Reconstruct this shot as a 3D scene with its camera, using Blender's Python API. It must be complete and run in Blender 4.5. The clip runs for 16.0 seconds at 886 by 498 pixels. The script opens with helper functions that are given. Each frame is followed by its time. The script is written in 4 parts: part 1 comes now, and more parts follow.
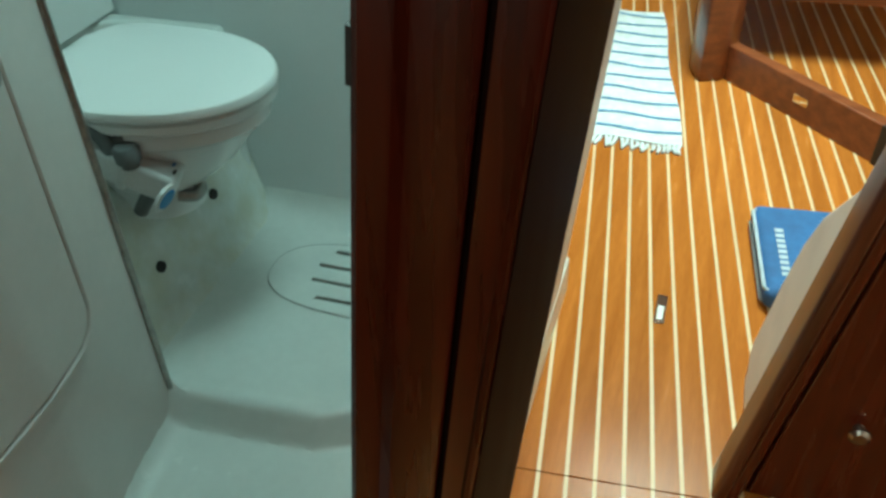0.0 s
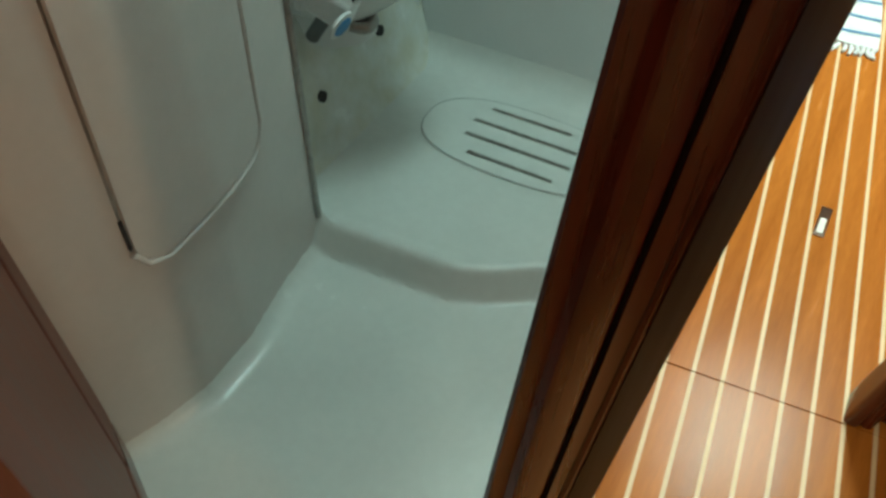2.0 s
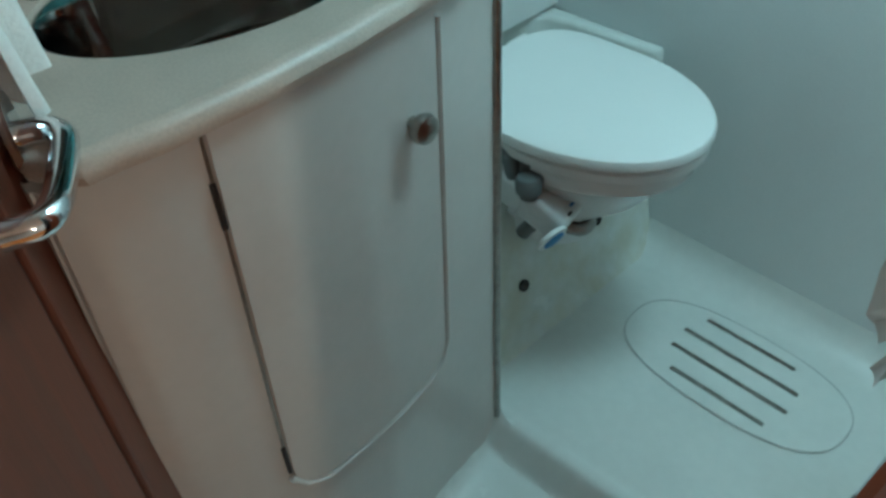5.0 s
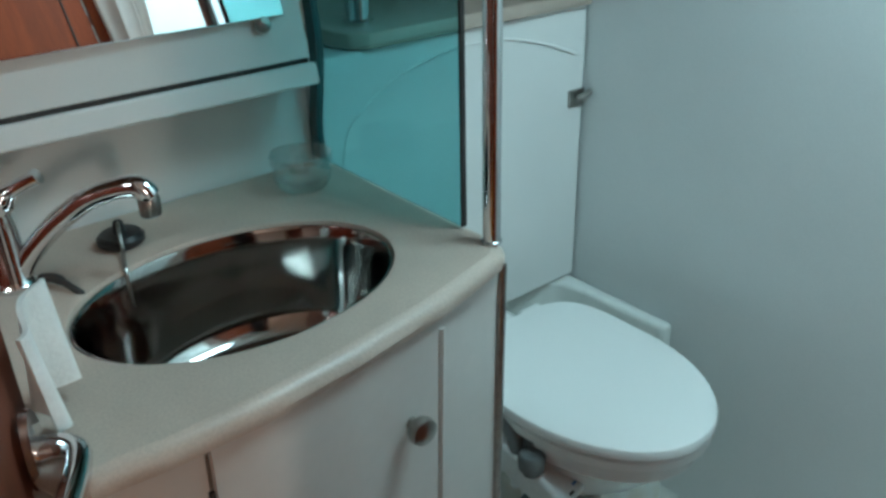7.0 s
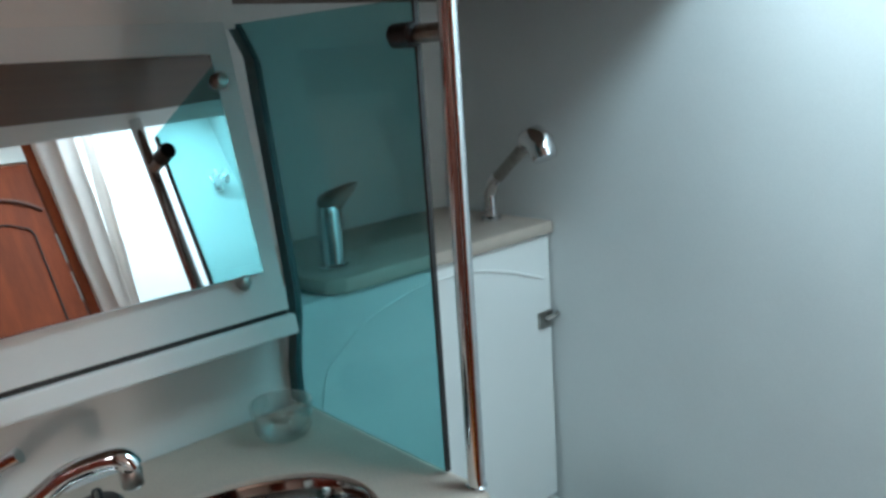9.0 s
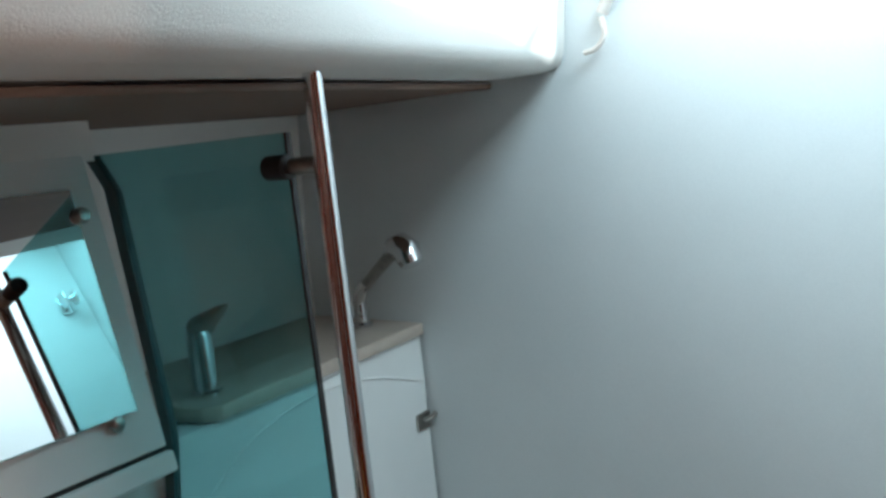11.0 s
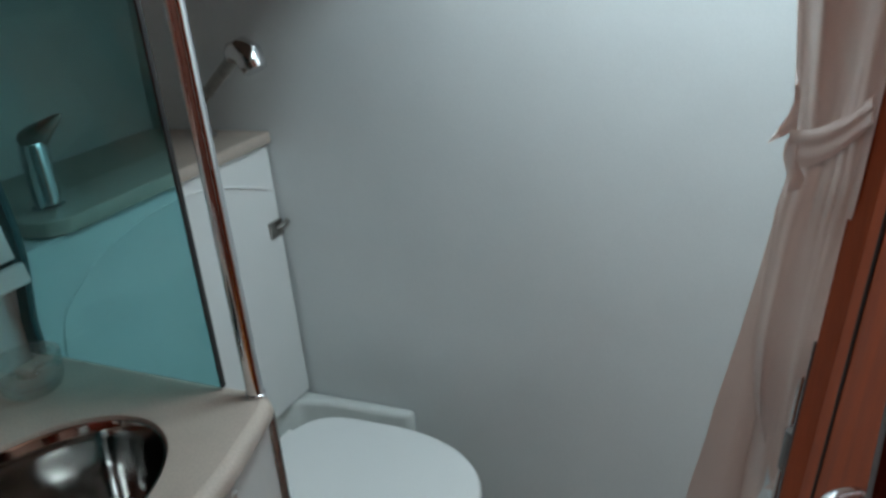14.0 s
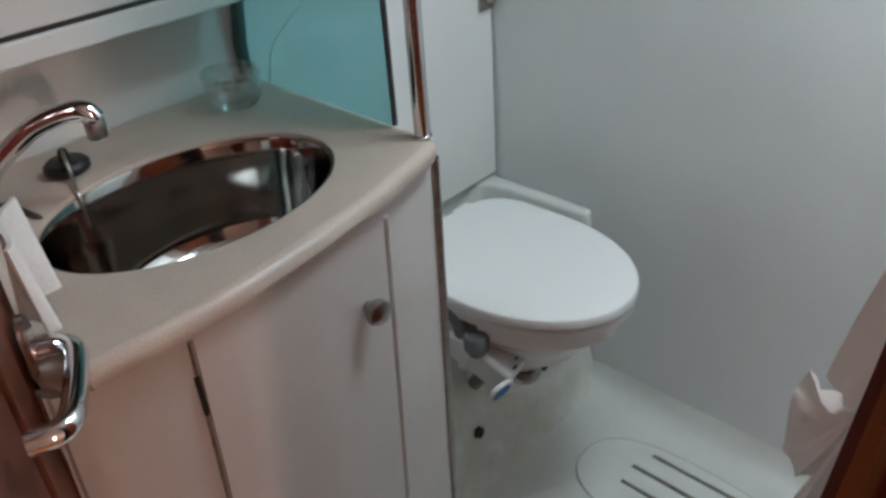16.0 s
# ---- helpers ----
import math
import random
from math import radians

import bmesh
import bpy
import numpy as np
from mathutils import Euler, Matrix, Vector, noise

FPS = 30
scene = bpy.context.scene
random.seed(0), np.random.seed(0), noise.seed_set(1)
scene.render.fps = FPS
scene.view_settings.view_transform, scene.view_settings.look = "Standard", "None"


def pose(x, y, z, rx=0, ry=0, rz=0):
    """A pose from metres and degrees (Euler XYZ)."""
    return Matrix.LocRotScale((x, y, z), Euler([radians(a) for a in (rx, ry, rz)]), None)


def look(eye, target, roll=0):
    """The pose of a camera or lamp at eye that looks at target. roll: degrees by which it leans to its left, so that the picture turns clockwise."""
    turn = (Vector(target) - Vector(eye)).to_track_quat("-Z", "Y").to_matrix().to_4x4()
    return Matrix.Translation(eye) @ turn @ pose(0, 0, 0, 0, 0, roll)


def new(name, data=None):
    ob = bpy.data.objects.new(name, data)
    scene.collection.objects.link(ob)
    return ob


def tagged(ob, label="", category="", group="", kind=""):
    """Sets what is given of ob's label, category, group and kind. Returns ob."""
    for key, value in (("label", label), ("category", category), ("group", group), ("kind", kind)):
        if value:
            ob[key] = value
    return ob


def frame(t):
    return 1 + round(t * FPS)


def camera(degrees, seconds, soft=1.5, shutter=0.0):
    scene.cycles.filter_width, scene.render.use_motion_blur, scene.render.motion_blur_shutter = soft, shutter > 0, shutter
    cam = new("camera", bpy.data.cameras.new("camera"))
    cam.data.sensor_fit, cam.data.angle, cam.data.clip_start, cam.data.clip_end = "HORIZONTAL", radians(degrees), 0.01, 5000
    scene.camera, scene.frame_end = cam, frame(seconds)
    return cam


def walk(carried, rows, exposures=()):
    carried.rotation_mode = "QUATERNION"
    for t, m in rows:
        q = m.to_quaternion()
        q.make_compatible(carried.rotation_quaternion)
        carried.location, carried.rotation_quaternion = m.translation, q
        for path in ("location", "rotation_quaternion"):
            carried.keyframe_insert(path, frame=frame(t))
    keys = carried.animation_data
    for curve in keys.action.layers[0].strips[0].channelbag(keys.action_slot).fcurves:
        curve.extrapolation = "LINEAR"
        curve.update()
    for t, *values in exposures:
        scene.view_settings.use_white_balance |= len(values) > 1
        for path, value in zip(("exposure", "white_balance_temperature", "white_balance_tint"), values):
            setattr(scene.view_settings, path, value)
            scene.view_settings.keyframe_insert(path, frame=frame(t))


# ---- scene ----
cam = camera(57.0, 16.0, soft=3.0)
PATH = [
    (0.0, 1.2816, -0.7124, 1.0805, 51.2979, 1.7759, 17.6729),
    (0.5, 1.2596, -0.7237, 1.0729, 49.8039, 1.611, 21.04),
    (1.0, 1.2432, -0.7243, 1.0699, 48.1404, 0.8285, 23.5699),
    (1.5, 1.2309, -0.7245, 1.0632, 45.8981, 0.4187, 26.6543),
    (2.0, 1.2153, -0.7288, 1.0507, 42.4736, 0.3594, 29.7212),
    (2.5, 1.1905, -0.7082, 1.0312, 38.5353, 0.7957, 33.1292),
    (3.0, 1.1524, -0.674, 1.0057, 36.758, 1.2522, 36.1971),
    (3.5, 1.1193, -0.6452, 1.0115, 37.3328, 1.3007, 38.6212),
    (4.0, 1.1189, -0.6205, 1.0529, 40.787, 2.537, 40.833),
    (4.5, 1.1132, -0.5818, 1.1123, 44.109, 3.174, 43.938),
    (5.0, 1.1113, -0.5619, 1.1341, 48.715, 3.196, 46.717),
    (5.2, 1.1209, -0.5579, 1.1489, 50.466, 3.342, 48.031),
    (7.3, 1.1217, -0.526, 1.2418, 64.861, 1.397, 50.759),
    (7.5, 1.1151, -0.5324, 1.2435, 66.437, 2.403, 49.884),
    (8.0, 1.1235, -0.5238, 1.2673, 69.394, 2.595, 49.665),
    (8.5, 1.1256, -0.5269, 1.2858, 72.717, 3.293, 48.683),
    (9.0, 1.1218, -0.5334, 1.2969, 76.612, 3.797, 47.469),
    (9.2, 1.1208, -0.5311, 1.3033, 78.119, 3.719, 47.283),
    (11.3, 1.1087, -0.5636, 1.3395, 81.071, 6.488, 32.78),
    (11.5, 1.1071, -0.5648, 1.3395, 80.307, 6.674, 29.777),
    (12.0, 1.0942, -0.5664, 1.3423, 78.903, 6.279, 22.449),
    (12.5, 1.0911, -0.5733, 1.3415, 77.414, 5.606, 19.695),
    (13.0, 1.0884, -0.5857, 1.3422, 73.916, 5.928, 20.182),
    (13.5, 1.0961, -0.5989, 1.333, 70.917, 5.531, 22.027),
    (14.0, 1.1068, -0.6035, 1.3187, 68.044, 5.314, 24.77),
    (14.5, 1.1184, -0.6059, 1.3046, 65.4, 4.709, 28.296),
    (15.0, 1.1398, -0.6106, 1.2947, 62.541, 4.449, 33.005),
    (15.5, 1.1649, -0.6034, 1.2656, 60.31, 4.717, 38.203),
    (16.0, 1.1701, -0.5952, 1.241, 57.569, 3.581, 42.988),
]
EXPO = [
    (0.0, 0.18, 5750, -29), (2.0, 0.15, 6300, -19), (3.0, 0.13, 6200, -17), (3.5, 0.15, 5650, -14), (5.0, 0.17, 5200, -18),
    (7.5, 0.2, 5600, -5), (9.0, 0.3, 5700, 2), (11.5, -0.25, 6000, 7), (12.5, -0.55, 6150, 9), (14.0, -0.2, 6200, 10), (16.0, 0.17, 6500, 17),
]
walk(cam, [(t, pose(x, y, z, a, b, c)) for t, x, y, z, a, b, c in PATH], EXPO)

# ---- light ----
SUN_EL, SUN_ROT = radians(33.5), radians(90)
world = bpy.data.worlds.new("sky")
scene.world = world
world.use_nodes = True
wn = world.node_tree
sky = wn.nodes.new("ShaderNodeTexSky")
sky.sky_type, sky.sun_disc, sky.sun_elevation, sky.sun_rotation = "NISHITA", False, SUN_EL, SUN_ROT
wn.links.new(sky.outputs[0], wn.nodes["Background"].inputs[0])
wn.nodes["Background"].inputs[1].default_value = 0.12


def area(name, m, sx, sy, watts, colour):
    d = bpy.data.lights.new(name, "AREA")
    d.shape, d.size, d.size_y, d.energy, d.color = "RECTANGLE", sx, sy, watts, colour
    ob = new(name, d)
    ob.matrix_world = m
    return ob


# the sun stands low to starboard and falls through the hatches
sun = bpy.data.lights.new("sun", "SUN")
sun.energy, sun.angle, sun.color = 5.0, radians(0.6), (1.0, 0.95, 0.88)
new("sun", sun).matrix_world = look((4.0, 0.2, 3.0), (4.0 - math.cos(SUN_EL), 0.2, 3.0 - math.sin(SUN_EL)))

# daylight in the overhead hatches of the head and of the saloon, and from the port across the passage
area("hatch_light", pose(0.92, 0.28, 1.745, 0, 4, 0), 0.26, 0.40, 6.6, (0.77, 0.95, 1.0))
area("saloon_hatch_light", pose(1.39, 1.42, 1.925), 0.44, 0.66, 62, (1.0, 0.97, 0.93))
# the aft lamp is an added fill for curtain and door, under an invented opening
area("aft_fill_light", pose(0.95, -1.45, 1.925), 0.50, 0.50, 11, (1.0, 0.90, 0.84))
area("starboard_port_light", pose(3.19, -0.68, 1.25, 0, 90, 0), 0.26, 0.12, 7.8, (1.0, 0.70, 0.57))


# ---- materials ----
def material(name, base=(0.8, 0.8, 0.8), rough=0.5, metal=0.0, var=0.06, scale=9.0, bump=0.0, bump_scale=120.0, stretch=(1, 1, 1), dark=None, spot=0.0, coat=0.0, sheen=0.0, rand=0.0):
    m = bpy.data.materials.new(name)
    m.use_nodes = True
    nt = m.node_tree
    n, l = nt.nodes, nt.links
    b = n["Principled BSDF"]
    b.inputs["Roughness"].default_value = rough
    b.inputs["Metallic"].default_value = metal
    b.inputs["Coat Weight"].default_value = coat
    b.inputs["Coat Roughness"].default_value = 0.2
    b.inputs["Sheen Weight"].default_value = sheen
    tc = n.new("ShaderNodeTexCoord")
    mp = n.new("ShaderNodeMapping")
    mp.inputs["Scale"].default_value = stretch
    l.new(tc.outputs["Object"], mp.inputs[0])
    dark = dark or tuple(c * (1 - 3 * var) for c in base)
    big = n.new("ShaderNodeTexNoise")
    big.inputs["Scale"].default_value, big.inputs["Detail"].default_value = scale, 6
    l.new(mp.outputs[0], big.inputs["Vector"])
    ramp = n.new("ShaderNodeValToRGB")
    ramp.color_ramp.elements[0].position, ramp.color_ramp.elements[1].position = 0.34, 0.66
    ramp.color_ramp.elements[0].color, ramp.color_ramp.elements[1].color = (*dark, 1), (*base, 1)
    l.new(big.outputs["Fac"], ramp.inputs[0])
    out = ramp.outputs[0]
    fine = n.new("ShaderNodeTexNoise")
    fine.inputs["Scale"].default_value, fine.inputs["Detail"].default_value = bump_scale, 5
    l.new(mp.outputs[0], fine.inputs["Vector"])
    mix = n.new("ShaderNodeMix")
    mix.data_type, mix.blend_type = "RGBA", "MULTIPLY"
    r2 = n.new("ShaderNodeValToRGB")
    r2.color_ramp.elements[0].position, r2.color_ramp.elements[1].position = 0.35, 0.65
    v = 1 - max(spot, var)
    r2.color_ramp.elements[0].color = (v, v, v, 1)
    l.new(fine.outputs["Fac"], r2.inputs[0])
    mix.inputs["Factor"].default_value = 1.0
    l.new(out, mix.inputs["A"])
    l.new(r2.outputs[0], mix.inputs["B"])
    out = mix.outputs["Result"]
    if rand:
        oi = n.new("ShaderNodeObjectInfo")
        hs = n.new("ShaderNodeHueSaturation")
        mr = n.new("ShaderNodeMapRange")
        mr.inputs["To Min"].default_value, mr.inputs["To Max"].default_value = 1 - rand, 1 + rand
        l.new(oi.outputs["Random"], mr.inputs["Value"])
        l.new(mr.outputs[0], hs.inputs["Value"])
        l.new(out, hs.inputs["Color"])
        out = hs.outputs[0]
    l.new(out, b.inputs["Base Color"])
    if bump:
        bp = n.new("ShaderNodeBump")
        bp.inputs["Strength"].default_value, bp.inputs["Distance"].default_value = bump, 0.002
        l.new(fine.outputs["Fac"], bp.inputs["Height"])
        l.new(bp.outputs[0], b.inputs["Normal"])
    rr = n.new("ShaderNodeMapRange")
    rr.inputs["To Min"].default_value, rr.inputs["To Max"].default_value = max(0.02, rough - 0.06), min(1, rough + 0.08)
    l.new(big.outputs["Fac"], rr.inputs["Value"])
    l.new(rr.outputs[0], b.inputs["Roughness"])
    return m


GEL = material("gelcoat", (0.74, 0.755, 0.72), 0.24, var=0.03, scale=5, bump=0.04, bump_scale=60, spot=0.02)
WALLW = material("wall_laminate", (0.76, 0.78, 0.775), 0.42, var=0.02, scale=4, bump=0.15, bump_scale=420, spot=0.035)
PANELW = material("panel_white", (0.79, 0.785, 0.765), 0.38, var=0.015, scale=4, bump=0.05, bump_scale=300)
VAN = material("vanity_gelcoat", (0.64, 0.605, 0.57), 0.30, var=0.025, scale=5, bump=0.03, bump_scale=70, spot=0.02)
COUNTER = material("counter_laminate", (0.555, 0.46, 0.385), 0.38, var=0.04, scale=14, bump=0.05, bump_scale=380, spot=0.13)
LINER = material("headliner_vinyl", (0.80, 0.76, 0.715), 0.55, var=0.02, scale=5, bump=0.25, bump_scale=500)
PORC = material("porcelain", (0.84, 0.84, 0.82), 0.14, var=0.012, scale=6, bump=0.01, coat=0.3)
LID = material("toilet_lid_plastic", (0.80, 0.80, 0.78), 0.30, var=0.006, scale=1.2, bump=0.03, bump_scale=200)
CHROME = material("chrome", (0.78, 0.78, 0.79), 0.08, 1.0, var=0.03, scale=20)
STEEL = material("polished_steel", (0.43, 0.42, 0.405), 0.07, 1.0, var=0.05, scale=18, bump=0.02, bump_scale=300)
NICKEL = material("worn_nickel", (0.42, 0.40, 0.37), 0.3, 1.0, var=0.08, scale=60)
BLACK = material("black_plastic", (0.018, 0.018, 0.02), 0.4, var=0.1, scale=30)
DARK = material("dark_seal", (0.03, 0.026, 0.024), 0.6, var=0.1, scale=30)
GREYP = material("grey_plastic", (0.16, 0.17, 0.17), 0.45, var=0.08, scale=40)
WHITEP = material("white_plastic", (0.78, 0.79, 0.78), 0.35, var=0.03, scale=30)
BLUEP = material("blue_plastic", (0.04, 0.26, 0.62), 0.4, var=0.06, scale=60)
MAHOG = material("mahogany", (0.115, 0.016, 0.005), 0.26, var=0.1, scale=7, bump=0.06, bump_scale=55, stretch=(6, 6, 0.35), dark=(0.08, 0.012, 0.004), spot=0.16, coat=0.2)
MAHOGD = material("mahogany_dark", (0.13, 0.034, 0.014), 0.30, var=0.1, scale=7, bump=0.06, bump_scale=55, stretch=(6, 6, 0.35), dark=(0.07, 0.019, 0.009), spot=0.18, coat=0.4)
MAHOGX = material("mahogany_plank", (0.27, 0.085, 0.03), 0.3, var=0.1, scale=7, bump=0.06, bump_scale=55, stretch=(0.5, 6, 6), dark=(0.17, 0.05, 0.02), spot=0.15, coat=0.3)
TEAK = material("teak_sole", (0.48, 0.172, 0.030), 0.24, var=0.1, scale=5, bump=0.05, bump_scale=60, stretch=(7, 0.45, 7), dark=(0.36, 0.12, 0.02), spot=0.14, coat=0.0, rand=0.10)
TEAK.node_tree.nodes["Principled BSDF"].inputs["Specular IOR Level"].default_value = 0.10
JAMBW = material("mahogany_jamb", (0.046, 0.0040, 0.0014), 0.27, var=0.1, scale=7, bump=0.06, bump_scale=55, stretch=(6, 6, 0.35), dark=(0.026, 0.0032, 0.0012), spot=0.16)
JAMBW.node_tree.nodes["Principled BSDF"].inputs["Specular IOR Level"].default_value = 0.18
# near-black copy of the jamb wood: shade put into its colour
JAMBD = material("mahogany_shaded", (0.010, 0.0026, 0.0014), 0.55, var=0.1, scale=7, bump=0.05, stretch=(6, 6, 0.35), spot=0.15)
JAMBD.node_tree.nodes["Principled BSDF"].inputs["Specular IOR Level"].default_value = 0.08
HOLLY = material("holly_strip", (0.74, 0.58, 0.34), 0.45, var=0.05, scale=6, stretch=(7, 0.6, 7))
CLOTH = material("curtain_cloth", (0.88, 0.80, 0.755), 0.8, var=0.03, scale=8, bump=0.3, bump_scale=700, sheen=0.2)
cn, cl = CLOTH.node_tree.nodes, CLOTH.node_tree.links
thin, blend = cn.new("ShaderNodeBsdfTranslucent"), cn.new("ShaderNodeMixShader")
thin.inputs["Color"].default_value = (0.78, 0.66, 0.60, 1)
blend.inputs[0].default_value = 0.30
cl.new(cn["Principled BSDF"].outputs[0], blend.inputs[1])
cl.new(thin.outputs[0], blend.inputs[2])
cl.new(blend.outputs[0], cn["Material Output"].inputs["Surface"])
PAPER = material("towel_white", (0.82, 0.81, 0.78), 0.9, var=0.04, scale=20, bump=0.5, bump_scale=260)
RUGW = material("rug_white", (0.74, 0.80, 0.83), 0.95, var=0.06, scale=40, bump=0.6, bump_scale=300)
RUGB = material("rug_blue", (0.10, 0.28, 0.52), 0.95, var=0.08, scale=40, bump=0.6, bump_scale=300)
BAGB = material("bag_blue", (0.05, 0.15, 0.38), 0.75, var=0.08, scale=30, bump=0.4, bump_scale=300)
PIPING = material("bag_piping", (0.50, 0.60, 0.68), 0.6, var=0.05, scale=40)
ORANGE = material("orange_cloth", (0.72, 0.30, 0.06), 0.8, var=0.08, scale=30, bump=0.3)
BEIGE = material("beige_panel", (0.76, 0.68, 0.62), 0.6, var=0.04, scale=8, bump=0.15, bump_scale=200, stretch=(1, 1, 1))
VENEER = material("mahogany_veneer", (0.155, 0.045, 0.024), 0.5, var=0.1, scale=7, bump=0.05, bump_scale=55, stretch=(6, 6, 0.35), dark=(0.11, 0.032, 0.016), spot=0.12)
LINW = material("mahogany_lining", (0.31, 0.062, 0.019), 0.62, var=0.1, scale=7, bump=0.05, bump_scale=55, stretch=(6, 6, 0.35), dark=(0.23, 0.045, 0.014), spot=0.12)
LINW.node_tree.nodes["Principled BSDF"].inputs["Specular IOR Level"].default_value = 0.22
UNDER = material("underside_veneer", (0.20, 0.12, 0.085), 0.6, var=0.06, scale=8, bump=0.05, stretch=(6, 0.5, 6))
SEAM = material("seam_grey", (0.52, 0.53, 0.515), 0.6, var=0.05, scale=40)
GAP_TEAL = material("teal_gap_shade", (0.05, 0.10, 0.105), 0.4, var=0.06, scale=30)
GELST = material("stained_gelcoat", (0.74, 0.755, 0.72), 0.24, var=0.05, scale=16, bump=0.04, bump_scale=60, dark=(0.66, 0.645, 0.54), spot=0.03)


def glass_material(name, colour, rough=0.0, sheen=0.045):
    m = bpy.data.materials.new(name)
    m.use_nodes = True
    n, l = m.node_tree.nodes, m.node_tree.links
    n.remove(n["Principled BSDF"])
    tr, gl, mx, fr = (n.new("ShaderNode" + k) for k in ("BsdfTransparent", "BsdfGlossy", "MixShader", "LayerWeight"))
    pw, ad = n.new("ShaderNodeMath"), n.new("ShaderNodeMath")
    pw.operation, pw.inputs[1].default_value = "POWER", 4.0
    ad.operation, ad.inputs[1].default_value, ad.inputs[2].default_value = "MULTIPLY_ADD", 0.5, sheen
    tr.inputs[0].default_value = (*colour, 1)
    gl.inputs["Roughness"].default_value = rough
    fr.inputs[0].default_value = 0.5
    l.new(fr.outputs["Facing"], pw.inputs[0])
    l.new(pw.outputs[0], ad.inputs[0])
    l.new(ad.outputs[0], mx.inputs[0])
    l.new(tr.outputs[0], mx.inputs[1])
    l.new(gl.outputs[0], mx.inputs[2])
    l.new(mx.outputs[0], n["Material Output"].inputs[0])
    return m


TEAL = glass_material("teal_glass", (0.53, 0.775, 0.785))
CLEAR = glass_material("clear_glass", (0.95, 0.98, 0.975), 0.03, 0.24)
MIRROR = material("mirror_silver", (0.88, 0.90, 0.90), 0.02, 1.0, var=0.0)
MIRROR.node_tree.nodes["Map Range"].inputs["To Min"].default_value = 0.0
MIRROR.node_tree.nodes["Map Range"].inputs["To Max"].default_value = 0.0


# ---- building helpers ----
def mesh_of(name, bm, mat, smooth=True):
    bmesh.ops.recalc_face_normals(bm, faces=bm.faces)
    me = bpy.data.meshes.new(name)
    bm.to_mesh(me)
    bm.free()
    me.materials.append(mat)
    if smooth:
        me.set_sharp_from_angle(angle=radians(38))
        plane = me.attributes.get("flat")
        for k, p in enumerate(me.polygons):
            p.use_smooth = plane is None or plane.data[k].value == 0
    return me


def part(name, bm, mat, parent=None, label="", smooth=True):
    ob = new(name, mesh_of(name, bm, mat, smooth))
    if parent is not None:
        ob.parent = parent
    if label:
        tagged(ob, label)
    return ob


def thing(name, label, category, group="", kind="", at=(0, 0, 0)):
    ob = new(name)
    ob.location = at
    ob.empty_display_size = 0.05
    return tagged(ob, label, category, group, kind)


def mark_flat(bm, upright=False):
    """Marks the broad faces of a body, so that its rounded edges alone are shaded smooth."""
    bm.normal_update()
    lay = bm.faces.layers.int.new("flat")
    for f in bm.faces:
        n = f.normal
        f[lay] = int(abs(n.z) > 0.999 or (not upright and max(abs(n.x), abs(n.y)) > 0.999))


def box(x0, x1, y0, y1, z0, z1, bevel=0.0, m=None, seg=2):
    bm = bmesh.new()
    bmesh.ops.create_cube(bm, size=1)
    for v in bm.verts:
        v.co = Vector(((x0 + x1) / 2 + v.co.x * (x1 - x0), (y0 + y1) / 2 + v.co.y * (y1 - y0), (z0 + z1) / 2 + v.co.z * (z1 - z0)))
    if bevel:
        bmesh.ops.bevel(bm, geom=bm.edges[:], offset=bevel, segments=seg, affect="EDGES", profile=0.5)
    mark_flat(bm)
    if m is not None:
        bm.transform(m)
    return bm


def loft(rings, cap0=True, cap1=True, closed=True):
    """Rings of points, all of one length, joined one to the next."""
    bm = bmesh.new()
    vs = [[bm.verts.new(p) for p in r] for r in rings]
    n = len(rings[0])
    for a, b in zip(vs, vs[1:]):
        for i in range(n if closed else n - 1):
            j = (i + 1) % n
            bm.faces.new((a[i], a[j], b[j], b[i]))
    if cap0:
        bm.faces.new(vs[0][::-1])
    if cap1:
        bm.faces.new(vs[-1])
    return bm


def tube(points, r, sides=14):
    """A round bar along points; r is one radius or one for each point."""
    pts = [Vector(p) for p in points]
    rs = r if isinstance(r, (list, tuple)) else [r] * len(pts)
    rings, up = [], None
    for i, p in enumerate(pts):
        d = (pts[min(i + 1, len(pts) - 1)] - pts[max(i - 1, 0)]).normalized()
        if up is None:
            up = d.orthogonal().normalized()
        up = (up - d * up.dot(d)).normalized()
        side = d.cross(up)
        rings.append([p + rs[i] * (up * math.cos(a) + side * math.sin(a)) for a in (2 * math.pi * k / sides for k in range(sides))])
    return loft(rings)


def spline(points, steps=6):
    """Catmull-Rom points through the given ones."""
    p = [Vector(q) for q in points]
    p = [2 * p[0] - p[1]] + p + [2 * p[-1] - p[-2]]
    out = []
    for a, b, c, d in zip(p, p[1:], p[2:], p[3:]):
        for k in range(steps):
            t = k / steps
            out.append(0.5 * (2 * b + (c - a) * t + (2 * a - 5 * b + 4 * c - d) * t * t + (3 * b - a - 3 * c + d) * t ** 3))
    return out + [p[-2]]


def lathe(profile, m=None, sides=28):
    """A turned body: (radius, height) along the z axis."""
    bm = loft([[Vector((r * math.cos(2 * math.pi * k / sides), r * math.sin(2 * math.pi * k / sides), h)) for k in range(sides)] for r, h in profile])
    if m is not None:
        bm.transform(m)
    return bm


